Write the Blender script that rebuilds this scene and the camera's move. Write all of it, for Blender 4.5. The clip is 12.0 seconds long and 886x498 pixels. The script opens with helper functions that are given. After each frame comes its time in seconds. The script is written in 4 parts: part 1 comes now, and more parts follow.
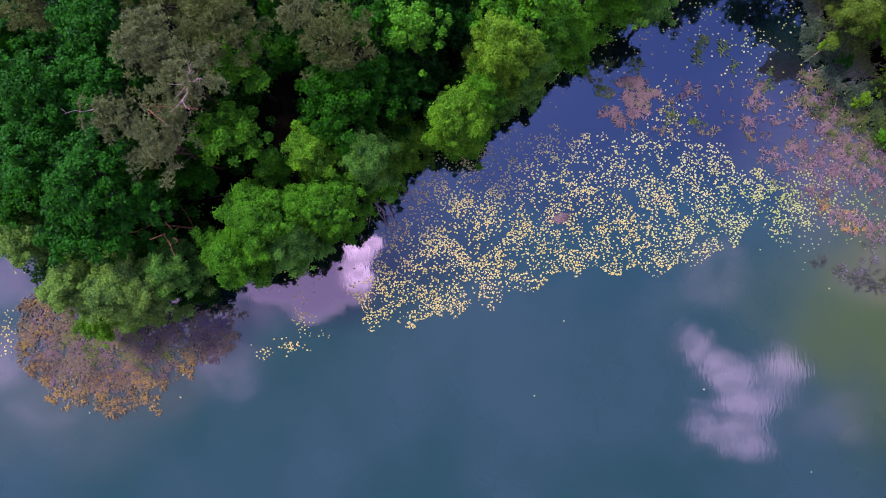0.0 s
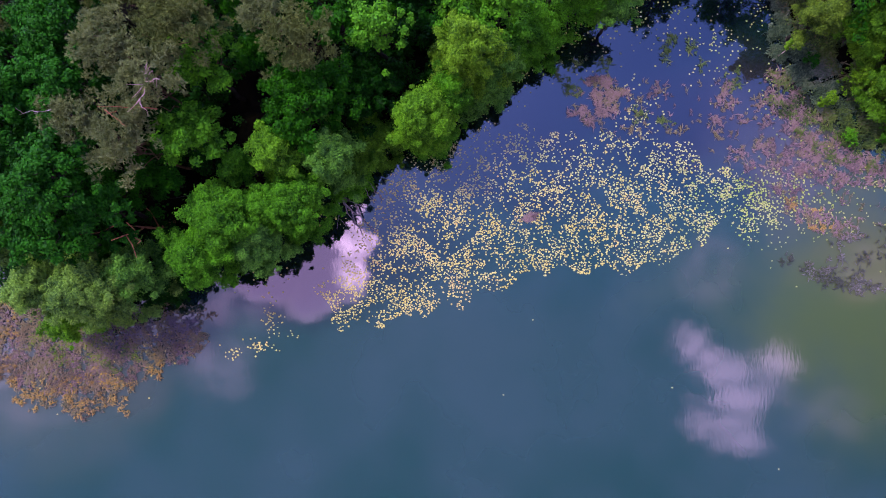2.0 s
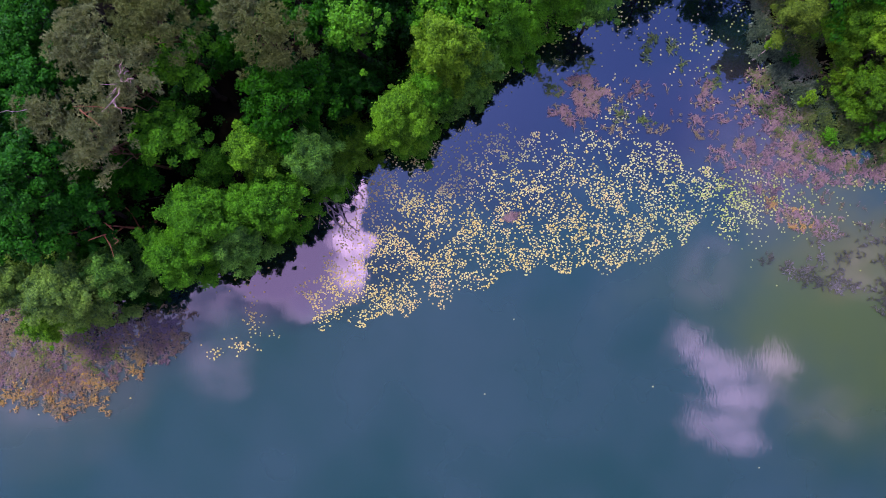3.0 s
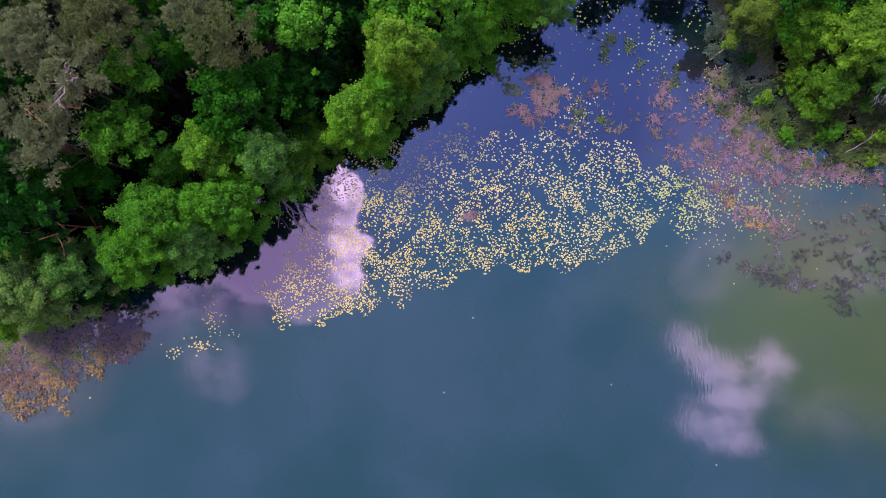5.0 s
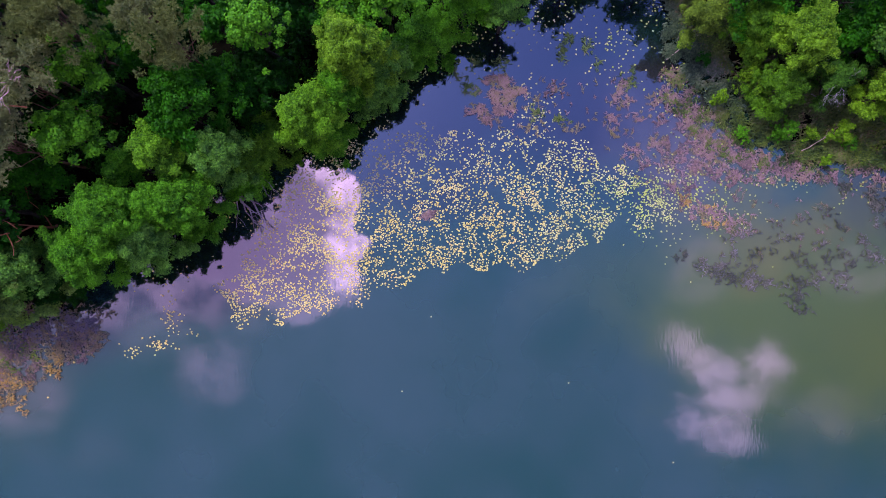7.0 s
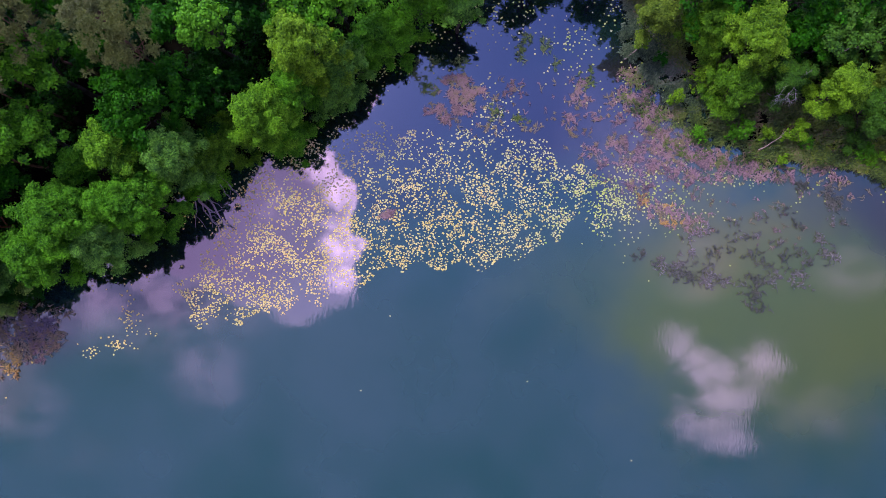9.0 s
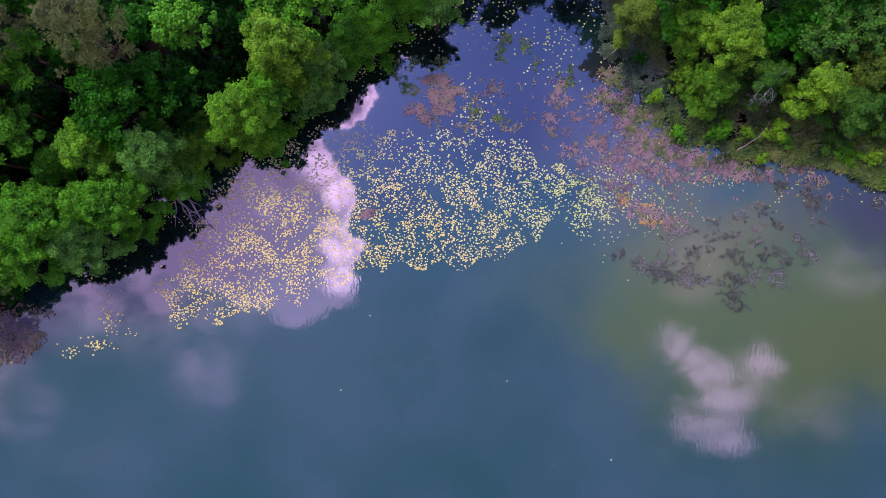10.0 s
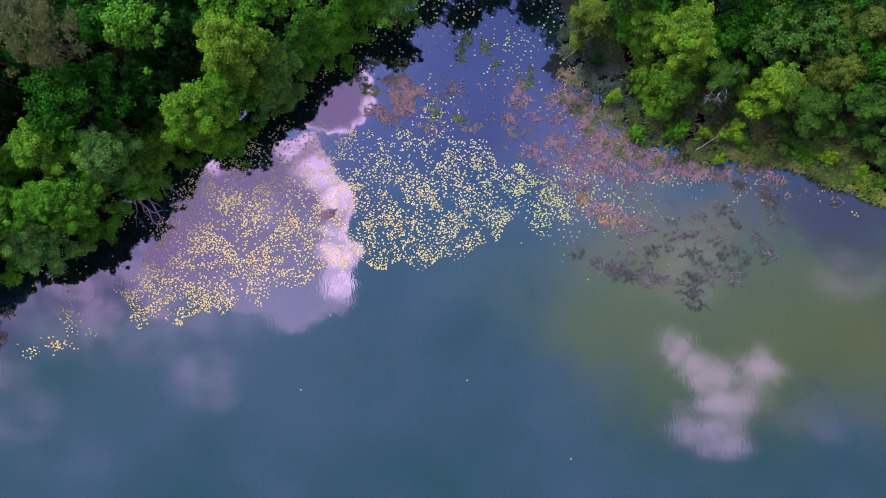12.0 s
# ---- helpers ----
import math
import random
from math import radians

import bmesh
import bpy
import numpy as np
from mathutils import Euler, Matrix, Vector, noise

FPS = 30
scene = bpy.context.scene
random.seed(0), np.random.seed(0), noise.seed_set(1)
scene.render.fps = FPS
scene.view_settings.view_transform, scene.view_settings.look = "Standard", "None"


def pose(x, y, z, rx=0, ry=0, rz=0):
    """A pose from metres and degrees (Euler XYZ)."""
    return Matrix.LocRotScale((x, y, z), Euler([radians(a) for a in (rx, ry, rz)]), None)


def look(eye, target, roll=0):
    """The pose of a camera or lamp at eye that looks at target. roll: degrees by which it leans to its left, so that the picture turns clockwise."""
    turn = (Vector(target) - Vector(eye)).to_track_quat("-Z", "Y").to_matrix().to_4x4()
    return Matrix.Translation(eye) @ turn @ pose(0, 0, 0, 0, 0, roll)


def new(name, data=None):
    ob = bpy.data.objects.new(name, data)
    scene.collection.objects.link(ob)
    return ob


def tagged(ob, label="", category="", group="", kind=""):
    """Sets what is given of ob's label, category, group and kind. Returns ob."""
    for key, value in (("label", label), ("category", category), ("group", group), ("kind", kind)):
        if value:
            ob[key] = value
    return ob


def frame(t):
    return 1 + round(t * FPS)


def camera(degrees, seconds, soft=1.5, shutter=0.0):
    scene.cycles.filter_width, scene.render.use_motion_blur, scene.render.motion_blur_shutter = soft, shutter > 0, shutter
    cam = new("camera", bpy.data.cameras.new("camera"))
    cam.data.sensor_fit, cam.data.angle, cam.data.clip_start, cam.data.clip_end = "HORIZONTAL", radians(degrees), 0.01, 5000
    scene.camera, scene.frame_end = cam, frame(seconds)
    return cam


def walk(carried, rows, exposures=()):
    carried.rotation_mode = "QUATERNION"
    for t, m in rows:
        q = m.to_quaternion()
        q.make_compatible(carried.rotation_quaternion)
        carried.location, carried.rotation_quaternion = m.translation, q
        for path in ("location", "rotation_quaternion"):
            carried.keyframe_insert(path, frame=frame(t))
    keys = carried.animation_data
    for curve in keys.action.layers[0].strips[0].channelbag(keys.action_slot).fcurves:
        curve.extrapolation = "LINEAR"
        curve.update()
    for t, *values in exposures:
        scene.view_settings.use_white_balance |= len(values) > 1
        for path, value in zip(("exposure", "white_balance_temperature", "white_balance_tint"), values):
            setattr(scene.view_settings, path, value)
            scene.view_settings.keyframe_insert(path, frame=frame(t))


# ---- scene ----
cam = camera(73.0, 12.0, soft=1.0)
# seconds, place in metres, small turns in degrees; the camera looks straight down at no turn
PATH = [
    (0, -2.452, -0.184, 54.770, 2.039, 1.257, 0.994),
    (1, -1.404, -0.036, 54.695, 1.883, 1.004, 0.878),
    (2, -0.056, 0.011, 54.692, 1.820, 0.807, 0.789),
    (3, 1.499, -0.007, 54.736, 1.816, 0.645, 0.718),
    (4, 3.185, -0.063, 54.805, 1.845, 0.498, 0.658),
    (5, 4.941, -0.134, 54.883, 1.888, 0.354, 0.604),
    (6, 6.720, -0.210, 54.961, 1.934, 0.206, 0.552),
    (7, 8.493, -0.283, 55.032, 1.980, 0.051, 0.498),
    (8, 10.243, -0.358, 55.096, 2.030, -0.106, 0.442),
    (9, 11.972, -0.444, 55.157, 2.096, -0.258, 0.383),
    (10, 13.693, -0.560, 55.226, 2.197, -0.391, 0.324),
    (11, 15.438, -0.731, 55.316, 2.363, -0.485, 0.267),
    (12, 17.253, -0.991, 55.448, 2.628, -0.516, 0.218),
]
walk(cam, [(row[0], pose(*row[1:])) for row in PATH])

# ---- light ----
SUN_UP, SUN_TURN = 54.0, -48.0
world = bpy.data.worlds.new("world")
scene.world = world
world.use_nodes = True


class Graph:
    """Short calls for building node trees."""

    def __init__(self, tree):
        self.tree = tree

    def node(self, kind, **inputs):
        n = self.tree.nodes.new(kind)
        for key, value in inputs.items():
            self.put(n.inputs[key.replace("_", " ")], value)
        return n

    def put(self, socket, value):
        if isinstance(value, bpy.types.NodeSocket):
            self.tree.links.new(value, socket)
        else:
            socket.default_value = value

    def math(self, op, a, b=0.0, clamp=False):
        n = self.tree.nodes.new("ShaderNodeMath")
        n.operation, n.use_clamp = op, clamp
        self.put(n.inputs[0], a)
        self.put(n.inputs[1], b)
        return n.outputs[0]

    def vec(self, op, a, b):
        n = self.tree.nodes.new("ShaderNodeVectorMath")
        n.operation = op
        self.put(n.inputs[0], a)
        self.put(n.inputs[1], b)
        return n.outputs["Value"] if op in ("LENGTH", "DISTANCE", "DOT_PRODUCT") else n.outputs[0]

    def step(self, value, low, high, out_low=0.0, out_high=1.0):
        n = self.tree.nodes.new("ShaderNodeMapRange")
        n.interpolation_type = "SMOOTHSTEP"
        for i, v in enumerate((value, low, high, out_low, out_high)):
            self.put(n.inputs[i], v)
        return n.outputs[0]

    def mix(self, factor, a, b, blend="MIX"):
        n = self.tree.nodes.new("ShaderNodeMix")
        n.data_type, n.blend_type = "RGBA", blend
        self.put(n.inputs[0], factor)
        self.put(n.inputs[6], a)
        self.put(n.inputs[7], b)
        return n.outputs[2]

    def noise(self, vector, scale, detail=3.0, rough=0.5):
        n = self.tree.nodes.new("ShaderNodeTexNoise")
        self.put(n.inputs["Vector"], vector)
        n.inputs["Scale"].default_value, n.inputs["Detail"].default_value, n.inputs["Roughness"].default_value = scale, detail, rough
        return n


# clouds: centre and half-axes on a plane one unit overhead
CLOUDS = [
    (-0.250, 0.165, 0.080, 0.075), (-0.225, 0.110, 0.084, 0.060), (-0.230, 0.038, 0.102, 0.060), (-0.208, -0.020, 0.080, 0.056), (-0.228, -0.062, 0.056, 0.040),
    (-0.360, 0.130, 0.125, 0.090), (-0.340, 0.040, 0.145, 0.090), (-0.300, -0.015, 0.105, 0.056), (-0.370, 0.190, 0.070, 0.045),
    (-0.165, 0.315, 0.060, 0.062), (-0.190, 0.272, 0.056, 0.034), (-0.066, 0.377, 0.024, 0.013),
]
# soft, thin cloud: the same and how thick
VEILS = [
    (-0.34, -0.015, 0.13, 0.065, 0.26), (-0.385, -0.160, 0.090, 0.085, 0.17), (-0.69, -0.230, 0.10, 0.07, 0.13), (-0.61, -0.30, 0.12, 0.06, 0.03), (-0.80, -0.16, 0.16, 0.10, 0.28),
    (0.43, 0.0, 0.07, 0.08, 0.10),
    (0.69, 0.000, 0.085, 0.060, 0.13), (0.644, -0.232, 0.12, 0.06, 0.06), (-0.52, 0.02, 0.36, 0.19, 0.36), (-0.72, 0.0, 0.24, 0.14, 0.22),
]
# a thin, torn cloud by itself
PUFFS = [(0.395, -0.118, 0.045, 0.045), (0.425, -0.140, 0.050, 0.040), (0.470, -0.170, 0.070, 0.042), (0.530, -0.155, 0.060, 0.048), (0.475, -0.205, 0.080, 0.045), (0.450, -0.250, 0.080, 0.045), (0.480, -0.278, 0.055, 0.034)]
# sunlit heads of the big cloud
HEADS = [
    (-0.242, 0.222, 0.042, 0.036), (-0.200, 0.172, 0.046, 0.046), (-0.165, 0.128, 0.040, 0.036), (-0.388, 0.205, 0.075, 0.040),
    (-0.165, 0.040, 0.040, 0.050), (-0.165, -0.010, 0.040, 0.040), (-0.114, 0.335, 0.010, 0.048), (-0.165, 0.244, 0.050, 0.012), (-0.120, 0.285, 0.014, 0.024), (-0.066, 0.377, 0.02, 0.012),
]
g = Graph(world.node_tree)
world.node_tree.nodes.clear()
sky = g.node("ShaderNodeTexSky")
sky.sky_type, sky.sun_disc = "NISHITA", False
sky.sun_elevation, sky.sun_rotation = radians(SUN_UP), radians(SUN_TURN)
way = g.node("ShaderNodeTexCoord").outputs["Generated"]
part_of = g.node("ShaderNodeSeparateXYZ", Vector=way).outputs
rise = g.math("MAXIMUM", part_of[2], 0.06)
flat = g.node("ShaderNodeCombineXYZ", X=g.math("DIVIDE", part_of[0], rise), Y=g.math("DIVIDE", part_of[1], rise)).outputs[0]
billow = g.noise(flat, 9.0, 6.0, 0.62)
bent = g.vec("ADD", flat, g.vec("MULTIPLY", g.vec("SUBTRACT", billow.outputs["Color"], (0.5, 0.5, 0.5)), (0.050, 0.050, 0.0)))
curl = g.noise(bent, 34.0, 4.0, 0.6)
bent = g.vec("ADD", bent, g.vec("MULTIPLY", g.vec("SUBTRACT", curl.outputs["Color"], (0.5, 0.5, 0.5)), (0.034, 0.034, 0.0)))


def overhead(cx, cy, rx, ry):
    off = g.vec("MULTIPLY", g.vec("SUBTRACT", bent, (cx, cy, 0.0)), (1 / rx, 1 / ry, 0.0))
    return g.math("SUBTRACT", 1.0, g.vec("LENGTH", off, (0.0, 0.0, 0.0)))


dense = overhead(*CLOUDS[0])
for c in CLOUDS[1:]:
    dense = g.math("MAXIMUM", dense, overhead(*c))
veil = 0.0
for *c, amount in VEILS:
    veil = g.math("MAXIMUM", veil, g.step(overhead(*c), 0.0, 0.75, 0.0, amount))
# scattered cloud all round, lower down
low = g.step(g.vec("LENGTH", flat, (0.0, 0.0, 0.0)), 1.1, 1.8)
veil = g.math("MAXIMUM", veil, g.math("MULTIPLY", low, g.step(g.noise(flat, 1.1, 5.0, 0.6).outputs[0], 0.45, 0.7, 0.1, 0.8)))
fluff = g.math("ADD", dense, g.math("MULTIPLY", g.math("SUBTRACT", g.noise(bent, 13.0, 6.0, 0.62).outputs[0], 0.5), 1.0))
veil = g.math("MULTIPLY", veil, g.step(g.noise(bent, 15.0, 6.0, 0.66).outputs[0], 0.34, 0.64, 0.20, 1.35))
puff = overhead(*PUFFS[0])
for c in PUFFS[1:]:
    puff = g.math("MAXIMUM", puff, overhead(*c))
puff = g.math("ADD", puff, g.math("MULTIPLY", g.math("SUBTRACT", g.noise(bent, 17.0, 6.0, 0.66).outputs[0], 0.5), 2.3))
veil = g.math("MAXIMUM", veil, g.step(puff, -0.10, 1.0, 0.0, 0.48))
bent_part = g.node("ShaderNodeSeparateXYZ", Vector=bent).outputs
cover = g.step(fluff, 0.0, g.step(bent_part[1], -0.09, 0.02, 0.75, 0.06))
patchy = g.step(billow.outputs[0], 0.34, 0.60, 0.55, 1.0)
rim = g.math("MULTIPLY", g.math("MULTIPLY", g.step(fluff, 0.02, 0.26, 1.0, 0.0), patchy), g.math("MULTIPLY", g.step(bent_part[0], -0.46, -0.30), g.step(bent_part[1], -0.05, 0.06, 0.0, 1.0)))
# the eastern side of the cloud catches the sun further in
east = g.math("MULTIPLY", g.math("MULTIPLY", g.step(fluff, 0.04, 0.45, 0.62, 0.0), patchy), g.math("MULTIPLY", g.step(bent_part[0], -0.42, -0.16), g.step(bent_part[1], 0.24, 0.20)))
rim = g.math("MAXIMUM", rim, east)
heads = 0.0
for c in HEADS:
    heads = g.math("MAXIMUM", heads, g.step(overhead(*c), 0.0, 0.7))
rim = g.math("MAXIMUM", g.math("MULTIPLY", rim, 0.85), g.math("MULTIPLY", heads, g.step(g.noise(bent, 24.0, 6.0, 0.65).outputs[0], 0.32, 0.64, 0.20, 1.0)))
SKY_TINT, SKY_NORTH, CLOUD_DIM, CLOUD_LIT = (0.74, 0.76, 1.08, 1.0), (1.46, 1.60, 3.35, 1.0), (1.68, 1.16, 2.58, 1.0), (8.4, 5.5, 9.6, 1.0)
north = g.step(g.node("ShaderNodeSeparateXYZ", Vector=flat).outputs[1], -0.15, 0.30)
blue = g.mix(1.0, sky.outputs[0], g.mix(north, SKY_TINT, SKY_NORTH), "MULTIPLY")
# deeper blue away from the sun
away = g.step(g.node("ShaderNodeSeparateXYZ", Vector=flat).outputs[0], 0.35, 1.0, 1.0, 0.62)
blue = g.mix(1.0, blue, g.node("ShaderNodeCombineXYZ", X=away, Y=away, Z=away).outputs[0], "MULTIPLY")
blue = g.mix(1.0, blue, (0.185, 0.185, 0.185, 1.0), "MULTIPLY")
cloud = g.mix(g.math("MAXIMUM", rim, g.math("MULTIPLY", g.math("SUBTRACT", 1.0, cover), 0.38)), CLOUD_DIM, CLOUD_LIT)
shown = g.mix(g.math("MAXIMUM", cover, veil), blue, cloud)
back = g.node("ShaderNodeBackground", Color=shown, Strength=1.0)
out = g.node("ShaderNodeOutputWorld", Surface=back.outputs[0])

sun = new("sun", bpy.data.lights.new("sun", "SUN"))
sun.data.energy, sun.data.angle, sun.data.color = 3.35, radians(14), (1.0, 0.93, 0.76)
_a, _e = radians(SUN_TURN), radians(SUN_UP)
sun.matrix_world = look((0, 0, 80), (-math.sin(_a) * math.cos(_e), -math.cos(_a) * math.cos(_e), 80 - math.sin(_e)))


# ---- materials ----
def material(name):
    m = bpy.data.materials.new(name)
    m.use_nodes = True
    m.node_tree.nodes.clear()
    return m, Graph(m.node_tree)


def finish(gr, shader):
    gr.node("ShaderNodeOutputMaterial", Surface=shader)


def leaf_material(name, colour, gloss=0.5, glow=0.18, spread=0.90):
    """Leaves: each a little different in tone, in patches of warmer and cooler green, with light coming through."""
    m, gr = material(name)
    geo = gr.node("ShaderNodeNewGeometry")
    each = geo.outputs["Random Per Island"]
    where = geo.outputs["Position"]
    patch = gr.noise(where, 0.55, 3.0).outputs[0]
    r, gg, b = colour
    dark = (r * (1 - spread), gg * (1 - spread * 0.9), b * (1 - spread * 0.6), 1)
    pale = (r * (1 + spread), gg * (1 + spread * 0.8), b * (1 + spread * 0.4), 1)
    tone = gr.mix(gr.math("ADD", gr.math("MULTIPLY", each, 0.66), gr.math("MULTIPLY", gr.step(patch, 0.3, 0.7), 0.34)), dark, pale)
    base = gr.node("ShaderNodeBsdfPrincipled", Base_Color=tone, Roughness=gloss, IOR=1.33, Specular_IOR_Level=0.12)
    thin = gr.node("ShaderNodeBsdfTranslucent", Color=gr.mix(0.5, tone, (r * 1.4, gg * 1.3, b * 0.6, 1)))
    both = gr.node("ShaderNodeMixShader", Fac=glow)
    gr.put(both.inputs[1], base.outputs[0])
    gr.put(both.inputs[2], thin.outputs[0])
    finish(gr, both.outputs[0])
    return m


LEAF = {
    "fresh": leaf_material("leaf_fresh", (0.066, 0.225, 0.010)),
    "yellow": leaf_material("leaf_yellow", (0.118, 0.252, 0.013)),
    "mid": leaf_material("leaf_mid", (0.070, 0.182, 0.010)),
    "blue": leaf_material("leaf_blue", (0.017, 0.104, 0.0055)),
    "soft": leaf_material("leaf_soft", (0.092, 0.240, 0.030)),
    "dusk": leaf_material("leaf_dusk", (0.044, 0.124, 0.013)),
    "deep": leaf_material("leaf_deep", (0.017, 0.100, 0.0026)),
    # dark green with the shade under the crowns put into its colour
    "dark": leaf_material("leaf_dark_shade", (0.006, 0.045, 0.0016)),
    "olive": leaf_material("leaf_olive", (0.096, 0.162, 0.018)),
    "lime": leaf_material("leaf_lime", (0.098, 0.258, 0.012)),
    "sage": leaf_material("leaf_sage", (0.134, 0.252, 0.040)),
    "greyP": leaf_material("needle_grey", (0.210, 0.245, 0.096), 0.6, 0.2, 0.45),
    "brownP": leaf_material("needle_brown", (0.152, 0.186, 0.056), 0.6, 0.2, 0.45),
}


def rough_material(name, dark, pale, scale, gloss=0.85, relief=0.3, stretch=(1, 1, 1)):
    """Bark, soil and dry stalks: two tones at two scales, with relief."""
    m, gr = material(name)
    where = gr.vec("MULTIPLY", gr.node("ShaderNodeNewGeometry").outputs["Position"], stretch)
    fine = gr.noise(where, scale, 5.0, 0.6).outputs[0]
    broad = gr.noise(where, scale * 0.12, 3.0).outputs[0]
    tone = gr.mix(gr.math("MULTIPLY", gr.math("ADD", gr.step(fine, 0.3, 0.7), gr.step(broad, 0.3, 0.7)), 0.5), (*dark, 1), (*pale, 1))
    bump = gr.node("ShaderNodeBump", Strength=relief, Distance=0.02, Height=fine)
    finish(gr, gr.node("ShaderNodeBsdfPrincipled", Base_Color=tone, Roughness=gloss, Specular_IOR_Level=0.02, Normal=bump.outputs[0]).outputs[0])
    return m


BARK = rough_material("bark_grey", (0.018, 0.016, 0.013), (0.065, 0.055, 0.046), 9.0)
BARK_RED = rough_material("bark_red", (0.20, 0.065, 0.035), (0.42, 0.17, 0.10), 8.0)
BARK_BROWN = rough_material("bark_brown", (0.06, 0.035, 0.025), (0.20, 0.12, 0.08), 8.0)
BARK_PALE = rough_material("bark_pale", (0.22, 0.155, 0.15), (0.46, 0.34, 0.33), 10.0)
BARK_GREY = rough_material("bark_weathered", (0.16, 0.14, 0.13), (0.36, 0.32, 0.31), 10.0)
BARK_PINK = rough_material("bark_pink", (0.34, 0.19, 0.19), (0.64, 0.40, 0.40), 10.0)
WOOD_WET = rough_material("wood_wet", (0.12, 0.095, 0.095), (0.30, 0.24, 0.25), 10.0, 0.5)
# soil tones taken near black to carry the shade in gaps between crowns
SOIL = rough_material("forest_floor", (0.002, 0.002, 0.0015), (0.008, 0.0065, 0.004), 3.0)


def blade_material(name, tones, gloss=0.6):
    """Stalks and water plants: each stalk takes one of a few tones, in broad patches."""
    m, gr = material(name)
    geo = gr.node("ShaderNodeNewGeometry")
    patch = gr.noise(geo.outputs["Position"], 0.35, 3.0).outputs[0]
    pick = gr.math("ADD", gr.math("MULTIPLY", geo.outputs["Random Per Island"], 0.5), gr.math("MULTIPLY", gr.step(patch, 0.32, 0.68), 0.5))
    ramp = gr.node("ShaderNodeValToRGB", Fac=pick)
    stops = ramp.color_ramp.elements
    while len(stops) < len(tones):
        stops.new(0.5)
    for i, tone in enumerate(tones):
        stops[i].position, stops[i].color = i / (len(tones) - 1), (*tone, 1)
    finish(gr, gr.node("ShaderNodeBsdfPrincipled", Base_Color=ramp.outputs[0], Roughness=gloss, Specular_IOR_Level=0.2).outputs[0])
    return m


SEDGE = blade_material("sedge", [(0.010, 0.020, 0.008), (0.042, 0.072, 0.018), (0.115, 0.160, 0.028), (0.16, 0.125, 0.08)])
SEDGE_TEAL = blade_material("sedge_teal", [(0.006, 0.014, 0.010), (0.036, 0.064, 0.036), (0.115, 0.150, 0.080), (0.20, 0.17, 0.14)])
SEDGE_GREEN = blade_material("sedge_green", [(0.026, 0.055, 0.010), (0.080, 0.140, 0.014), (0.19, 0.25, 0.020), (0.17, 0.13, 0.06)])
WEED_PINK = blade_material("weed_pink", [(0.05, 0.04, 0.045), (0.15, 0.092, 0.10), (0.28, 0.165, 0.17), (0.13, 0.105, 0.055)])
WEED_VIOLET = blade_material("weed_violet", [(0.06, 0.055, 0.065), (0.13, 0.10, 0.125), (0.20, 0.155, 0.17), (0.11, 0.105, 0.07)])
WEED_ORANGE = blade_material("weed_orange", [(0.10, 0.06, 0.035), (0.30, 0.17, 0.06), (0.43, 0.26, 0.05), (0.24, 0.155, 0.10)])
WEED_BROWN = blade_material("weed_brown", [(0.07, 0.06, 0.05), (0.16, 0.11, 0.08), (0.18, 0.15, 0.06), (0.23, 0.155, 0.105)])
WEED_TAN = blade_material("weed_tan", [(0.07, 0.058, 0.036), (0.18, 0.12, 0.075), (0.28, 0.19, 0.11), (0.15, 0.155, 0.05)])
WEED_DARK = blade_material("weed_dark", [(0.022, 0.026, 0.020), (0.050, 0.054, 0.042), (0.11, 0.10, 0.085), (0.26, 0.21, 0.21)])
PAD_CREAM = blade_material("pad_cream", [(0.55, 0.39, 0.085), (0.61, 0.45, 0.12), (0.64, 0.52, 0.175), (0.60, 0.33, 0.11)], 0.5)
PAD_PALE = blade_material("pad_pale", [(0.40, 0.38, 0.13), (0.48, 0.44, 0.16), (0.54, 0.48, 0.20), (0.52, 0.37, 0.13)], 0.5)
PAD_LIME = blade_material("pad_lime", [(0.26, 0.33, 0.05), (0.37, 0.41, 0.08), (0.50, 0.49, 0.14), (0.33, 0.37, 0.06)], 0.5)

# murky lake water: a mirror for the sky over a dark green body, with silt where it is shallow and one darker patch
SILT_AND_DARK = [  # centre, half-axes, amount, colour; the entry at x 55 darkens the water
    (54.0, -6.5, 26.0, 13.0, 0.82, (0.076, 0.090, 0.012)), (38.5, -1.5, 19.5, 11.5, 0.92, (0.063, 0.088, 0.016)),
    (55.0, 5.0, 13.0, 6.0, 0.85, (0.034, 0.028, 0.021)), (38.5, 3.6, 11.0, 5.6, 0.55, (0.130, 0.114, 0.022)), (20.5, 17.0, 5.5, 4.5, 0.50, (0.090, 0.070, 0.090)), (24.5, 15.0, 9.0, 6.0, 0.80, (0.110, 0.078, 0.090)), (31.0, 10.5, 7.0, 5.0, 0.70, (0.120, 0.085, 0.085)),
    (-40.0, -13.0, 14.0, 6.0, 0.40, (0.075, 0.085, 0.05)), (-33.0, -8.0, 12.0, 6.0, 0.45, (0.095, 0.075, 0.060)),
]
WATER, gr = material("lake_water")
where = gr.node("ShaderNodeNewGeometry").outputs["Position"]
warp = gr.vec("ADD", where, gr.vec("MULTIPLY", gr.vec("SUBTRACT", gr.noise(where, 0.09, 4.0, 0.55).outputs["Color"], (0.5, 0.5, 0.5)), (16.0, 16.0, 0.0)))
tone = gr.mix(gr.step(gr.noise(where, 0.045, 4.0, 0.55).outputs[0], 0.34, 0.66), (0.007, 0.041, 0.030, 1), (0.026, 0.057, 0.057, 1))
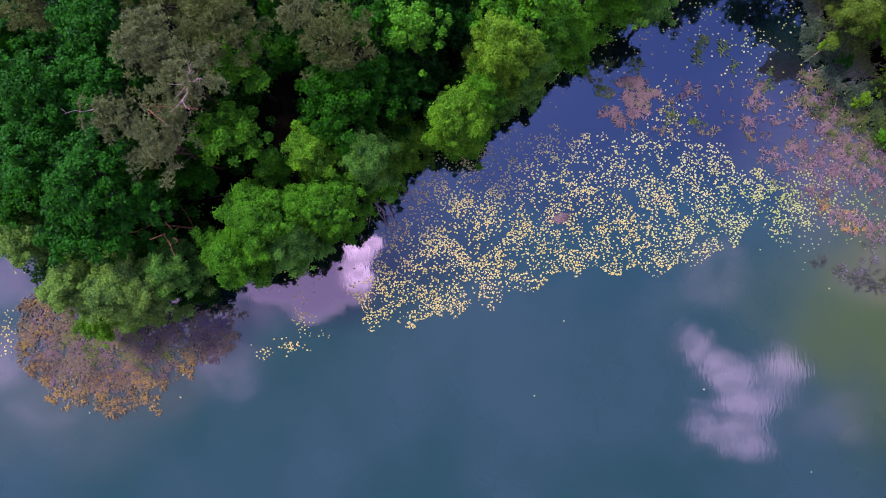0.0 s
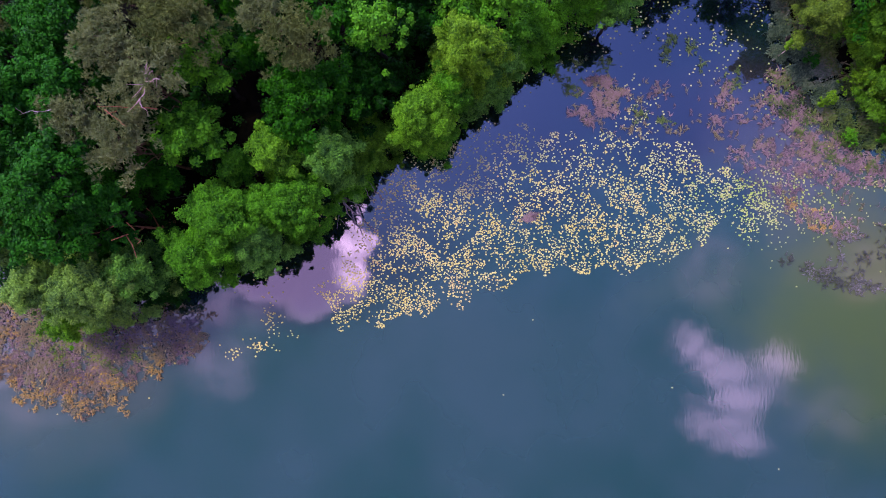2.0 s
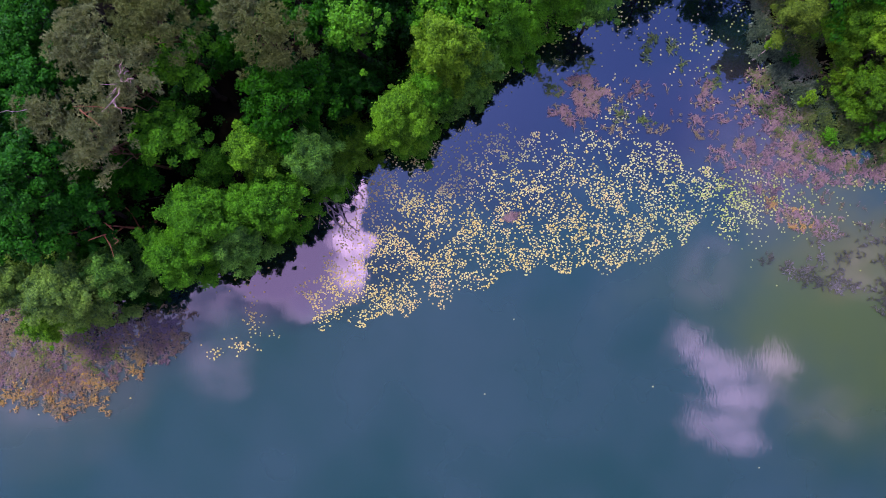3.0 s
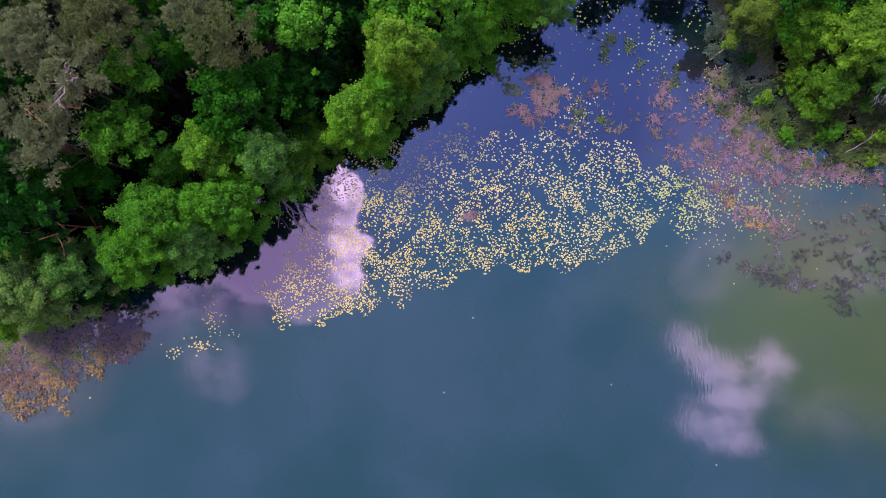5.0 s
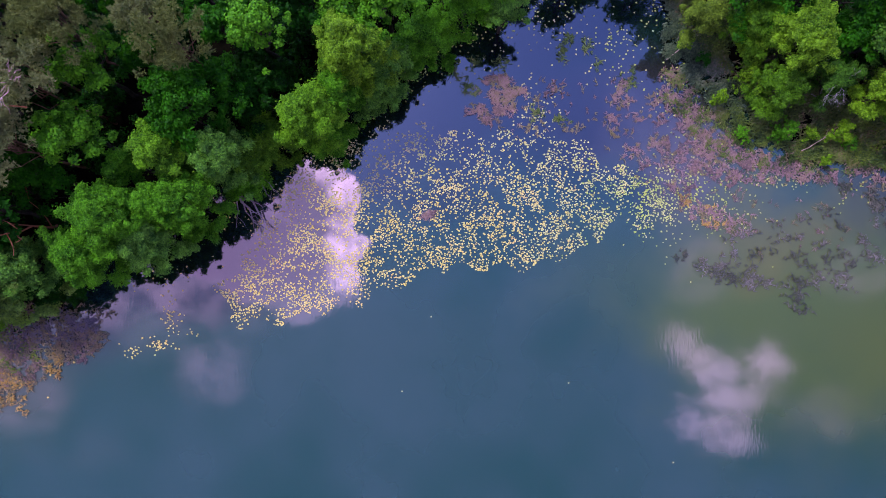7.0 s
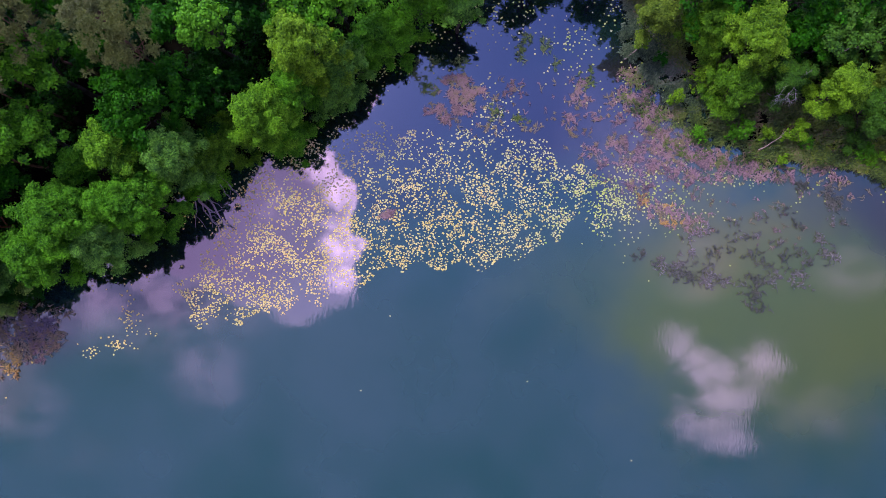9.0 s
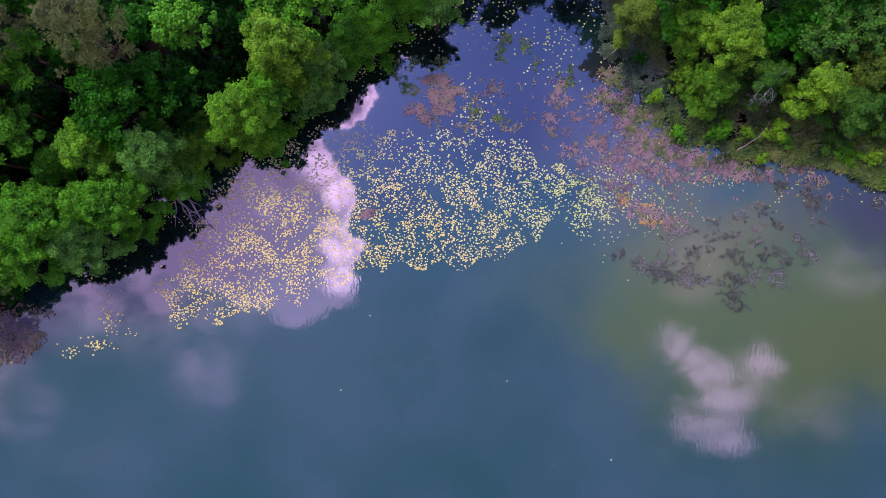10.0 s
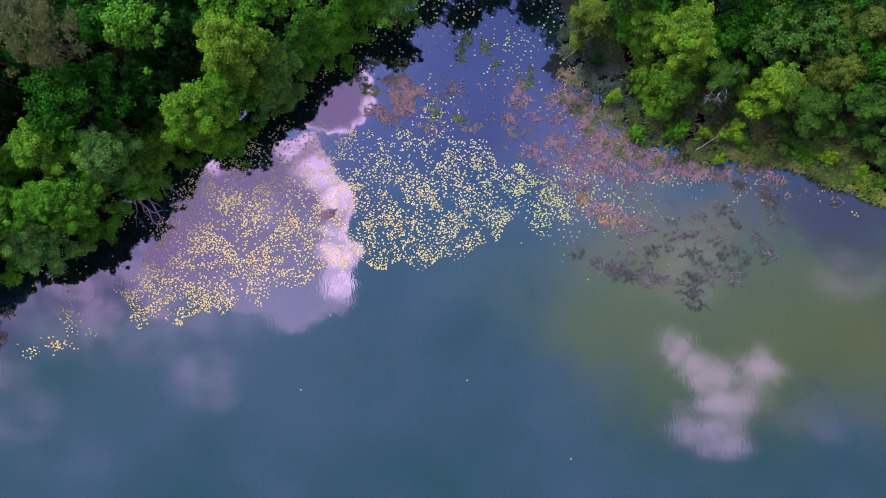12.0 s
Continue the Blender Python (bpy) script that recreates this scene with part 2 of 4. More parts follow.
for cx, cy, rx, ry, amount, colour in SILT_AND_DARK:
    off = gr.vec("MULTIPLY", gr.vec("SUBTRACT", warp, (cx, cy, 0)), (1 / rx, 1 / ry, 0))
    tone = gr.mix(gr.step(gr.vec("LENGTH", off, (0, 0, 0)), 0.05, 1.20, amount, 0.0), tone, (*colour, 1))
# tree shade and dark tree reflections painted into the water colour along the wooded bank
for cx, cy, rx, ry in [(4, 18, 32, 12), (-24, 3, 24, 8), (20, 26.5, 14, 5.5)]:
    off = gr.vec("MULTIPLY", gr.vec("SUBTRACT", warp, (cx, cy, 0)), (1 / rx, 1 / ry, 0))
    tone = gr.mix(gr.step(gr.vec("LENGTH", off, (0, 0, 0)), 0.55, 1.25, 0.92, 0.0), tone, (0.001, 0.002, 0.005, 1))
lay = gr.node("ShaderNodeMapping", Vector=where, Rotation=(0, 0, radians(35)), Scale=(1.0, 0.28, 1.0)).outputs[0]
small = gr.math("ADD", gr.noise(gr.vec("MULTIPLY", where, (1.0, 0.45, 1.0)), 1.6, 3.0, 0.55).outputs[0], gr.math("MULTIPLY", gr.noise(lay, 4.2, 2.0, 0.5).outputs[0], 1.1))
gust = gr.step(gr.noise(where, 0.10, 2.0).outputs[0], 0.40, 0.62, 0.25, 1.0)
gust = gr.math("MULTIPLY", gust, gr.step(gr.node("ShaderNodeSeparateXYZ", Vector=warp).outputs[1], -4.0, 5.0, 1.0, 0.22))
ripple = gr.node("ShaderNodeBump", Strength=0.042, Distance=0.05, Height=gr.math("MULTIPLY", small, gust))
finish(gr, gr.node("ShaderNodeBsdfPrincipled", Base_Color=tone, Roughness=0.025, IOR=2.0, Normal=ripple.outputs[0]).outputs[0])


# ---- mesh tools ----
def link_mesh(name, verts, faces, mat, parent=None, label="", smooth=False):
    me = bpy.data.meshes.new(name)
    me.from_pydata(verts, [], faces)
    me.materials.append(mat)
    if smooth:
        me.shade_smooth()
    ob = new(name, me)
    ob.parent = parent
    return tagged(ob, label)


def quads_mesh(name, quads, mat, parent=None, label=""):
    """One mesh out of an array of loose faces, shape (n, corners, 3)."""
    n, k = quads.shape[:2]
    me = bpy.data.meshes.new(name)
    me.vertices.add(k * n)
    me.vertices.foreach_set("co", np.ascontiguousarray(quads, dtype=np.float32).ravel())
    me.loops.add(k * n)
    me.loops.foreach_set("vertex_index", np.arange(k * n, dtype=np.int32))
    me.polygons.add(n)
    me.polygons.foreach_set("loop_start", np.arange(0, k * n, k, dtype=np.int32))
    me.update(calc_edges=True)
    me.materials.append(mat)
    ob = new(name, me)
    ob.parent = parent
    return tagged(ob, label)


def tube(verts, faces, path, radii, sides=6):
    """Adds a tapered round bar along path to the lists."""
    path = [Vector(p) for p in path]
    start = len(verts)
    for i, p in enumerate(path):
        along = (path[min(i + 1, len(path) - 1)] - path[max(i - 1, 0)]).normalized()
        side = along.orthogonal().normalized()
        up = along.cross(side)
        for k in range(sides):
            a = 2 * math.pi * k / sides
            verts.append(p + radii[i] * (math.cos(a) * side + math.sin(a) * up))
    for i in range(len(path) - 1):
        for k in range(sides):
            a, b = start + i * sides + k, start + i * sides + (k + 1) % sides
            faces.append((a, b, b + sides, a + sides))
    faces.append(tuple(start + len(path) * sides - sides + k for k in range(sides)))
    faces.append(tuple(start + k for k in reversed(range(sides))))


def wander(a, b, rng, bend=0.12, steps=5):
    """A crooked way from a to b."""
    a, b = np.array(a, float), np.array(b, float)
    size = np.linalg.norm(b - a)
    pts = []
    for i in range(steps + 1):
        f = i / steps
        pts.append(tuple(a + (b - a) * f + rng.normal(0, bend * size / steps, 3) * (0 < i < steps)))
    return pts


def unit(v):
    return v / np.maximum(np.linalg.norm(v, axis=-1, keepdims=True), 1e-6)


# ---- ground and water ----
SHORE = [
    (-400, 30), (-100, 16), (-61, 6.7), (-53, 4.2), (-47, 2.8), (-42.7, 1.7), (-39.9, -0.8), (-35.6, -2.6), (-28.8, -1.4), (-22.1, 0.9), (-16.4, 3.8),
    (-12.4, 6.9), (-10.4, 9.9), (-6.6, 12.8), (-1, 14.7), (4.2, 18.4), (10, 22.8), (13.6, 25), (17.2, 26.8), (20, 26.2), (22.5, 28.2), (25.2, 29.5), (27.6, 26.6),
    (30.8, 23.4), (33.4, 20.2), (36.2, 16.6), (38.4, 13.2), (40.4, 11.2), (45, 11.0), (50.4, 10.3), (53, 9.0), (59.2, 6.3), (66.2, 3.9), (77, 2.4), (400, -10),
]
SX, SY = np.array([p[0] for p in SHORE], float), np.array([p[1] for p in SHORE], float)


def shore(x):
    return np.interp(x, SX, SY)


def land_height(x, y):
    inland = y - shore(x)
    wobble = 0.5 * np.sin(0.7 * x + 1.3 * np.sin(0.4 * y)) + 0.4 * np.sin(1.9 * x + 0.8 * y)
    return np.clip(0.16 * (inland + wobble), -1.6, 0.7) + np.where(inland > 3, 0.12 * np.sin(0.9 * x) * np.sin(1.1 * y), 0)


def spread_axis(low, high, step, far):
    inner = np.arange(low, high + step, step)
    outer = np.geomspace(4, far, 14)
    return np.concatenate([low - outer[::-1], inner, high + outer])


gx, gy = spread_axis(-64, 80, 0.8, 1500), spread_axis(-6, 36, 0.8, 1500)
X, Y = np.meshgrid(gx, gy)
Z = land_height(X, Y)
nx, ny = len(gx), len(gy)
faces = [(j * nx + i, j * nx + i + 1, (j + 1) * nx + i + 1, (j + 1) * nx + i) for j in range(ny - 1) for i in range(nx - 1)]
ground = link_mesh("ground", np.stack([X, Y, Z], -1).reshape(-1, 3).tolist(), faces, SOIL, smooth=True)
tagged(ground, "forest soil running down under the lake, near black for canopy shade", "ground", kind="structure")
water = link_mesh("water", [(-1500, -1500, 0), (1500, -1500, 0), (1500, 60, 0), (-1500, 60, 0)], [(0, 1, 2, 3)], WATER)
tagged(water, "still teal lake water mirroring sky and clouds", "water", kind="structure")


# ---- trees ----
def leaves(centres, facing, size, rng, flat=0.55, fine=False):
    """A leaf at each centre, turned roughly towards facing: a diamond, or three-cornered for fine foliage."""
    n = len(centres)
    normal = unit(facing + rng.normal(0, flat, (n, 3)))
    side = unit(np.cross(normal, rng.normal(0, 1, (n, 3))))
    along = np.cross(normal, side)
    s = size * rng.uniform(0.65, 1.35, (n, 1))
    tip = along * s * 0.62
    wing = side * s * 0.40
    drop = -normal * s * 0.10
    if fine:
        return np.stack([centres - tip + wing, centres - tip - wing, centres + tip * 1.2 + drop], 1)
    return np.stack([centres - tip + drop, centres + wing, centres + tip + drop, centres - wing], 1)


def crown_ends(rng, radius, depth, top, spacing, lift=0.3):
    """Where the limbs of a ragged, lopsided crown end, and how far out each lies."""
    count = int(3.6 * (radius / spacing) ** 2) + 5
    k = np.arange(count) + 0.5
    turn = k * 2.39996 + rng.uniform(0, 6.28) + rng.normal(0, 0.2, count)
    a, b, c = rng.uniform(0, 6.28, 3)
    ragged = 1 + 0.15 * np.sin(2 * turn + a) + 0.12 * np.sin(3 * turn + b) + 0.09 * np.sin(5 * turn + c)
    level = np.sqrt(k / count) * 0.92
    reach = (radius - 0.3 * spacing) * level * ragged + rng.normal(0, 0.12 * spacing, count)
    drop = depth * level ** 2.4 + np.where(level > 0.72, rng.uniform(0, 0.45, count) * depth, 0) + np.abs(rng.normal(0, lift * spacing, count))
    ends = np.stack([reach * np.cos(turn), reach * np.sin(turn), top - 0.5 * spacing - drop], 1)
    return ends, level


def bunches(ends, level, spacing, per, rng, core=False):
    """Leafy bunches round each limb's end, strung outwards: places, sizes and directions."""
    out = unit(ends * np.array([1, 1, 0]) + 1e-3) * level[:, None] + np.array([0, 0, 0.8])
    n = len(ends)
    d = rng.normal(0, 0.42 * spacing, (n, per, 3)) * np.array([1, 1, 0.55])
    along = (rng.uniform(-0.6, 0.7, (n, per, 1)) * spacing * 0.8) * (out * np.array([1, 1, 0]))[:, None]
    c = ends[:, None] + d + along
    c[:, :, 2] -= 0.25 * np.linalg.norm(d[:, :, :2], axis=2)
    s = spacing * rng.uniform(0.20, 0.50, (n, per))
    if not core:
        return c.reshape(-1, 3), s.ravel(), np.repeat(out, per, 0)
    # one large round mass behind the small bunches closes the crown
    heart = ends - np.array([0, 0, 0.3 * spacing]) - 0.2 * spacing * out
    return np.concatenate([c.reshape(-1, 3), heart]), np.concatenate([s.ravel(), spacing * rng.uniform(0.55, 0.78, n)]), np.concatenate([np.repeat(out, per, 0), out])


def tree_limbs(parent, height, centres, rng, bark, thick, name="trunk"):
    verts, faces = [], []
    spine = wander((0, 0, -0.3), (rng.normal(0, 0.2), rng.normal(0, 0.2), height * 0.86), rng, 0.10, 6)
    radii = [thick * (1 - 0.13 * i) for i in range(7)]
    tube(verts, faces, spine, radii, 8)
    for c in centres[:: max(1, len(centres) // 9)]:
        at = min(5, max(2, int(6 * c[2] / height) - 1))
        tube(verts, faces, wander(spine[at], c, rng, 0.2, 4), [thick * f for f in (0.42, 0.32, 0.24, 0.16, 0.07)], 5)
    return link_mesh(name, verts, faces, bark, parent, smooth=True)


def broadleaf(x, y, height, radius, colour, coarse, rng, label, dense=1.0):
    tree = new("tree")
    base = max(0.0, float(land_height(x, y)))
    tree.location = (x, y, base)
    height -= base
    spacing = 1.3 if coarse else 1.0
    ends, level = crown_ends(rng, radius if coarse else 0.95 * radius, radius * 0.75 if coarse else min(height * 0.78, radius * 1.9), height, spacing, 0.8 if coarse else 0.35)
    leaf, layers = (0.20, 2.4) if coarse else (0.13, 2.6)
    got = []
    for c, s, way_out in zip(*bunches(ends, level, spacing, 4, rng, not coarse)):
        n = int(dense * layers * 3.14 * s * s / (0.52 * leaf * leaf)) + 6
        d = unit(rng.normal(0, 1, (n, 3)) + np.array([0, 0, 0.5]) + 0.45 * way_out)
        p = c + d * s * (rng.uniform(0.45, 1.12, (n, 1)) + 0.18 * rng.exponential(1.0, (n, 1)) * (rng.uniform(0, 1, (n, 1)) < 0.3)) * np.array([1, 1, 0.62])
        got.append(leaves(p, d + np.array([0, 0, 0.8]), leaf, rng, 0.5, not coarse))
    quads_mesh("crown", np.concatenate(got), LEAF[colour], tree)
    tree_limbs(tree, height, ends, rng, BARK, 0.05 + 0.016 * height)
    return tagged(tree, label, "tree", "trees on the bank")


def pine(x, y, height, radius, colour, rng, label, dense=1.0):
    tree = new("pine_tree")
    base = max(0.0, float(land_height(x, y)))
    tree.location = (x, y, base)
    height -= base
    ends, level = crown_ends(rng, radius * 0.98, radius * 0.6, height, 1.05, 0.6)
    got = []
    for c, s, way_out in zip(*bunches(ends, level, 1.05, 4, rng)):
        tufts = int(dense * 120 * s * s) + 4
        d = unit(rng.normal(0, 1, (tufts, 3)) + np.array([0, 0, 0.6]) + 0.5 * way_out)
        tw = c + d * s * rng.uniform(0.3, 1.25, (tufts, 1)) * np.array([1.1, 1.1, 0.5])
        per = 9
        p = np.repeat(tw, per, 0)
        n = len(p)
        aim = unit(np.repeat(d, per, 0) + rng.normal(0, 0.8, (n, 3)) + np.array([0, 0, 0.3]))
        side = unit(np.cross(aim, rng.normal(0, 1, (n, 3)))) * 0.034
        far = p + aim * rng.uniform(0.14, 0.30, (n, 1))
        got.append(np.stack([p - side, p + side, far], 1))
    quads_mesh("crown", np.concatenate(got), LEAF[colour], tree)
    tree_limbs(tree, height, ends, rng, BARK_BROWN, 0.03 + 0.008 * height)
    return tagged(tree, label, "pine tree", "pines on the bank")


def shrub(x, y, height, radius, colour, rng, label):
    bush = new("shrub")
    bush.location = (x, y, max(0.0, float(land_height(x, y))))
    lobes, level = crown_ends(rng, radius, height * 0.5, height, 0.5)
    got = []
    for c, s, way_out in zip(*bunches(lobes, level, 0.5, 3, rng)):
        n = 26
        d = unit(rng.normal(0, 1, (n, 3)) + np.array([0, 0, 0.6]))
        got.append(leaves(c + d * s * rng.uniform(0.3, 1.3, (n, 1)), d + np.array([0, 0, 0.8]), 0.12, rng))
    quads_mesh("foliage", np.concatenate(got), LEAF[colour], bush)
    verts, faces = [], []
    for c in lobes[::4]:
        tube(verts, faces, wander((0, 0, -0.1), c, rng, 0.15, 3), (0.03, 0.025, 0.02, 0.01), 5)
    link_mesh("stems", verts, faces, BARK, bush, smooth=True)
    return tagged(bush, label, "shrub", "shrubs on the sedge bank")


# x, y, height and crown radius in metres
TREES = {
    ('pine', 'greyP'): [(-24.3, 15.4, 16.0, 2.4), (-21.6, 12.8, 16.0, 2.8), (-27.1, 10.3, 15.0, 1.9), (-23.9, 8.8, 15.0, 2.6), (-14.1, 18.5, 14.0, 1.7)],
    ('pine', 'brownP'): [(-19.5, 17.3, 16.0, 3.3), (-11.2, 16.0, 15.0, 2.4), (-33.4, 18.4, 15.0, 1.7), (-24.0, 21.1, 14.0, 3.3)],
    ('maple', 'blue'): [(-29.2, 16.8, 15.5, 3.1), (-32.4, 12.4, 16.0, 3.3), (-28.3, 12.9, 15.5, 2.7), (-33.3, 7.7, 15.0, 3.2), (-28.5, 6.0, 16.0, 3.3), (-27.0, 3.9, 13.0, 2.6), (-31.0, 2.6, 13.0, 2.9), (-37.3, 17.4, 12.0, 2.5), (-40.6, 11.4, 12.0, 3.4), (-41.2, 5.8, 11.0, 3.5), (-29.7, 22.0, 13.0, 3.3), (-45.7, 7.1, 11.0, 4.0)],
    ('maple', 'deep'): [(-37.1, 4.9, 11.0, 2.6), (-24.6, 7.1, 9.0, 2.1), (-27.4, 7.4, 10.0, 2.4), (-11.6, 12.8, 12.0, 4.2), (-9.2, 18.9, 12.0, 1.8), (-15.9, 17.1, 10.0, 1.4), (-39.6, 17.2, 13.0, 3.3), (-17.2, 21.4, 14.0, 2.8), (-35.0, 22.9, 13.0, 3.3), (-11.9, 23.1, 12.0, 3.4), (-6.6, 23.0, 12.0, 3.0), (-45.0, 13.6, 12.0, 3.9), (42.5, 19.9, 8.5, 2.3), (55.5, 16.8, 11.0, 3.5), (32.7, 23.4, 11.0, 3.1), (37.3, 23.4, 11.0, 3.1), (46.8, 23.5, 11.0, 3.1), (51.8, 23.6, 11.0, 3.1), (60.9, 15.0, 11.0, 3.5), (61.1, 21.0, 11.0, 3.5)],
    ('maple', 'fresh'): [(-19.2, 15.2, 13.0, 2.2), (-20.1, 9.9, 12.5, 2.6), (-6.0, 17.9, 13.0, 2.0), (0.5, 20.7, 12.0, 2.5), (3.7, 20.9, 12.0, 2.5)],
    ('maple', 'dark'): [(-7.4, 14.4, 9.0, 3.4), (-3.5, 21.1, 12.0, 2.5), (8.2, 23.6, 11.0, 3.0), (41.8, 23.5, 11.0, 3.1)],
    ('alder', 'yellow'): [(0.9, 17.1, 12.0, 3.2), (37.6, 18.9, 10.4, 3.4), (45.7, 15.0, 8.5, 2.4)],
    ('alder', 'lime'): [(-2.6, 12.3, 10.5, 3.0), (-14.1, 8.8, 11.0, 2.4), (-32.9, -5.1, 6.0, 2.0)],
    ('alder', 'soft'): [(3.3, 17.2, 7.5, 2.5), (2.0, 15.6, 5.5, 2.0), (13.4, 21.8, 7.5, 1.4), (-10.1, 8.9, 9.6, 3.1), (-16.3, 2.0, 9.0, 2.9), (-25.7, -0.7, 9.5, 2.4)],
    ('alder', 'fresh'): [(-15.1, 4.5, 9.5, 2.2), (-1.5, 11.5, 4.5, 2.1), (-0.4, 14.6, 9.0, 2.2), (6.5, 20.0, 6.8, 3.0), (10.1, 22.6, 6.4, 2.8), (-17.6, 8.2, 9.0, 1.5), (-13.0, 5.2, 9.5, 3.6), (-17.9, 3.6, 11.8, 3.8), (-20.5, 0.7, 10.0, 3.1), (-9.0, 7.5, 4.0, 1.6), (12.1, 23.5, 11.0, 2.6), (13.1, 26.4, 11.0, 2.5), (16.1, 28.6, 11.5, 2.5), (20.1, 27.6, 11.5, 2.4), (23.2, 30.0, 12.0, 2.6), (27.6, 28.0, 11.0, 2.5), (30.6, 26.2, 11.0, 2.8)],
    ('alder', 'dusk'): [(41.8, 16.4, 6.8, 2.0), (54.2, 14.5, 7.5, 2.9), (49.5, 13.9, 6.5, 2.2), (57.7, 11.8, 9.0, 3.2)],
    ('alder', 'sage'): [(-28.8, -2.1, 11.0, 4.1), (-33.1, -1.7, 10.5, 2.9), (-37.3, 2.0, 10.0, 2.5)],
    ('alder', 'dark'): [(-25.3, -1.9, 6.0, 1.9)],
    ('alder', 'deep'): [(-29.9, 0.4, 6.0, 1.9)],
    ('alder', 'olive'): [(30.2, 21.2, 8.0, 1.7), (51.4, 17.1, 7.5, 3.5), (53.0, 20.2, 9.0, 2.8)],
    ('alder', 'mid'): [(-6.8, 11.2, 5.0, 2.8), (-8.6, 9.3, 6.0, 1.7), (35.2, 20.7, 8.0, 2.3), (37.2, 15.6, 7.0, 2.2)],
    ('maple', 'dusk'): [(44.9, 19.6, 9.0, 2.5), (48.9, 19.9, 9.0, 2.6)],
    ('shrub', 'yellow'): [(33.3, 15.5, 2.3, 0.75), (35.3, 17.3, 3.6, 1.1), (41.6, 12.3, 1.8, 0.6), (43.5, 12.1, 2.5, 0.7), (30.0, 20.4, 3.0, 0.6), (43.2, 9.9, 1.5, 0.5), (53.3, 10.0, 1.8, 0.8)],
    ('shrub', 'fresh'): [(39.3, 12.6, 2.4, 1.0), (45.4, 11.6, 1.5, 0.6), (35.7, 12.3, 1.5, 0.6), (38.8, 12.3, 1.5, 0.6), (50.7, 10.8, 1.8, 0.8)],
    ('shrub', 'lime'): [(49.4, 10.8, 0.9, 0.5), (50.3, 10.5, 0.8, 0.5), (51.6, 10.0, 1.0, 0.8), (52.4, 10.5, 0.9, 0.6), (55.0, 8.2, 0.8, 0.6), (58.3, 7.9, 1.0, 0.9), (56.4, 8.9, 1.0, 0.6), (60.2, 7.3, 1.0, 0.9)],
    ('shrub', 'blue'): [(32.1, 19.1, 2.0, 0.6)],
}
WORDS = {
    "fresh": "fresh green", "yellow": "yellow-green", "blue": "blue-green", "deep": "deep green", "dark": "dark shaded green",
    "soft": "soft grey-green", "mid": "mid green", "lime": "lime green", "sage": "pale sage-green", "dusk": "dusky green", "olive": "dull olive-green", "greyP": "grey-green", "brownP": "brownish-green",
}
rng = np.random.default_rng(7)
for (kind, colour), places in TREES.items():
    for x, y, height, radius in places:
        if kind == "pine":
            pine(x, y, height, radius, colour, rng, WORDS[colour] + " pine with reddish limbs in the shore forest")
        elif kind == "shrub":
            shrub(x, y, height, radius, colour, rng, "small " + WORDS[colour] + " shrub growing in the sedge")
        else:
            word = " tree with large leaf clusters in the shore forest" if kind == "maple" else " bushy tree with fine leaves leaning over the water"
            broadleaf(x, y, height, radius, colour, kind == "maple", rng, WORDS[colour] + word, 0.35 if y > 22.5 or x < -42 or x > 59 else 1.0)


# low growth under the tall trees, its green darkened for their shade, with one clearing
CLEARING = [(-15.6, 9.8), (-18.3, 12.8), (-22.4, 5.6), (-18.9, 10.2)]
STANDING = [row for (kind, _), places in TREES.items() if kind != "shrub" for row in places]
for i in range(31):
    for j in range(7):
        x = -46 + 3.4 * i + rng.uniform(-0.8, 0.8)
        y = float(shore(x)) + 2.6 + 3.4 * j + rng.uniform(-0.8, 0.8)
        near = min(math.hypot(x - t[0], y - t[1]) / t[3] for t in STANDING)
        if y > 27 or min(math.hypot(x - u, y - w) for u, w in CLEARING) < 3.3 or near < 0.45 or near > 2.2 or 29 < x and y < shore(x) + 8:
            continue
        broadleaf(x, y, rng.uniform(4.5, 6.5), rng.uniform(1.8, 2.5), "dark", True, rng, "low understory tree with forest shade put into its dark green", 0.36)


# ---- dead wood ----
def branchy(name, bark, stems, label, category, crook=0.22):
    """Bare wood: a list of (from, to, thickness, twigs); each stem and twig is a part."""
    base = np.array(min((end for stem in stems for end in stem[:2]), key=lambda p: p[2]), float)
    thing = new(name)
    thing.location = base

    def piece(kind, line, radii, sides):
        verts, faces = [], []
        tube(verts, faces, [np.array(p) - base for p in line], radii, sides)
        link_mesh(kind, verts, faces, bark, thing, smooth=True)

    for a, b, thick, twigs in stems:
        line = wander(a, b, rng, crook, 6)
        piece("stem", line, [thick * (1 - 0.14 * i) for i in range(7)], 6)
        for _ in range(twigs):
            k = rng.integers(2, 6)
            p = np.array(line[k])
            way_on = unit(np.array(b, float) - np.array(a, float) + rng.normal(0, 0.6, 3) * np.linalg.norm(np.subtract(b, a)))
            q = p + way_on * rng.uniform(0.25, 0.5) * np.linalg.norm(np.subtract(b, a))
            piece("twig", wander(p, q, rng, 0.2, 3), [thick * f for f in (0.45, 0.35, 0.22, 0.1)], 5)
    return tagged(thing, label, category)


branchy("dead_branch", WOOD_WET, [((-10.0, 6.6, 1.6), (-6.9, 3.2, 0.05), 0.13, 4), ((-9.9, 6.4, 1.5), (-8.3, 2.9, 0.05), 0.12, 3), ((-9.9, 6.4, 1.5), (-9.0, 3.4, 0.05), 0.09, 2), ((-10.1, 6.5, 1.6), (-10.6, 3.4, 0.05), 0.075, 1)],
        "bare dead branches reaching down into the lake", "dead branch", 0.14)
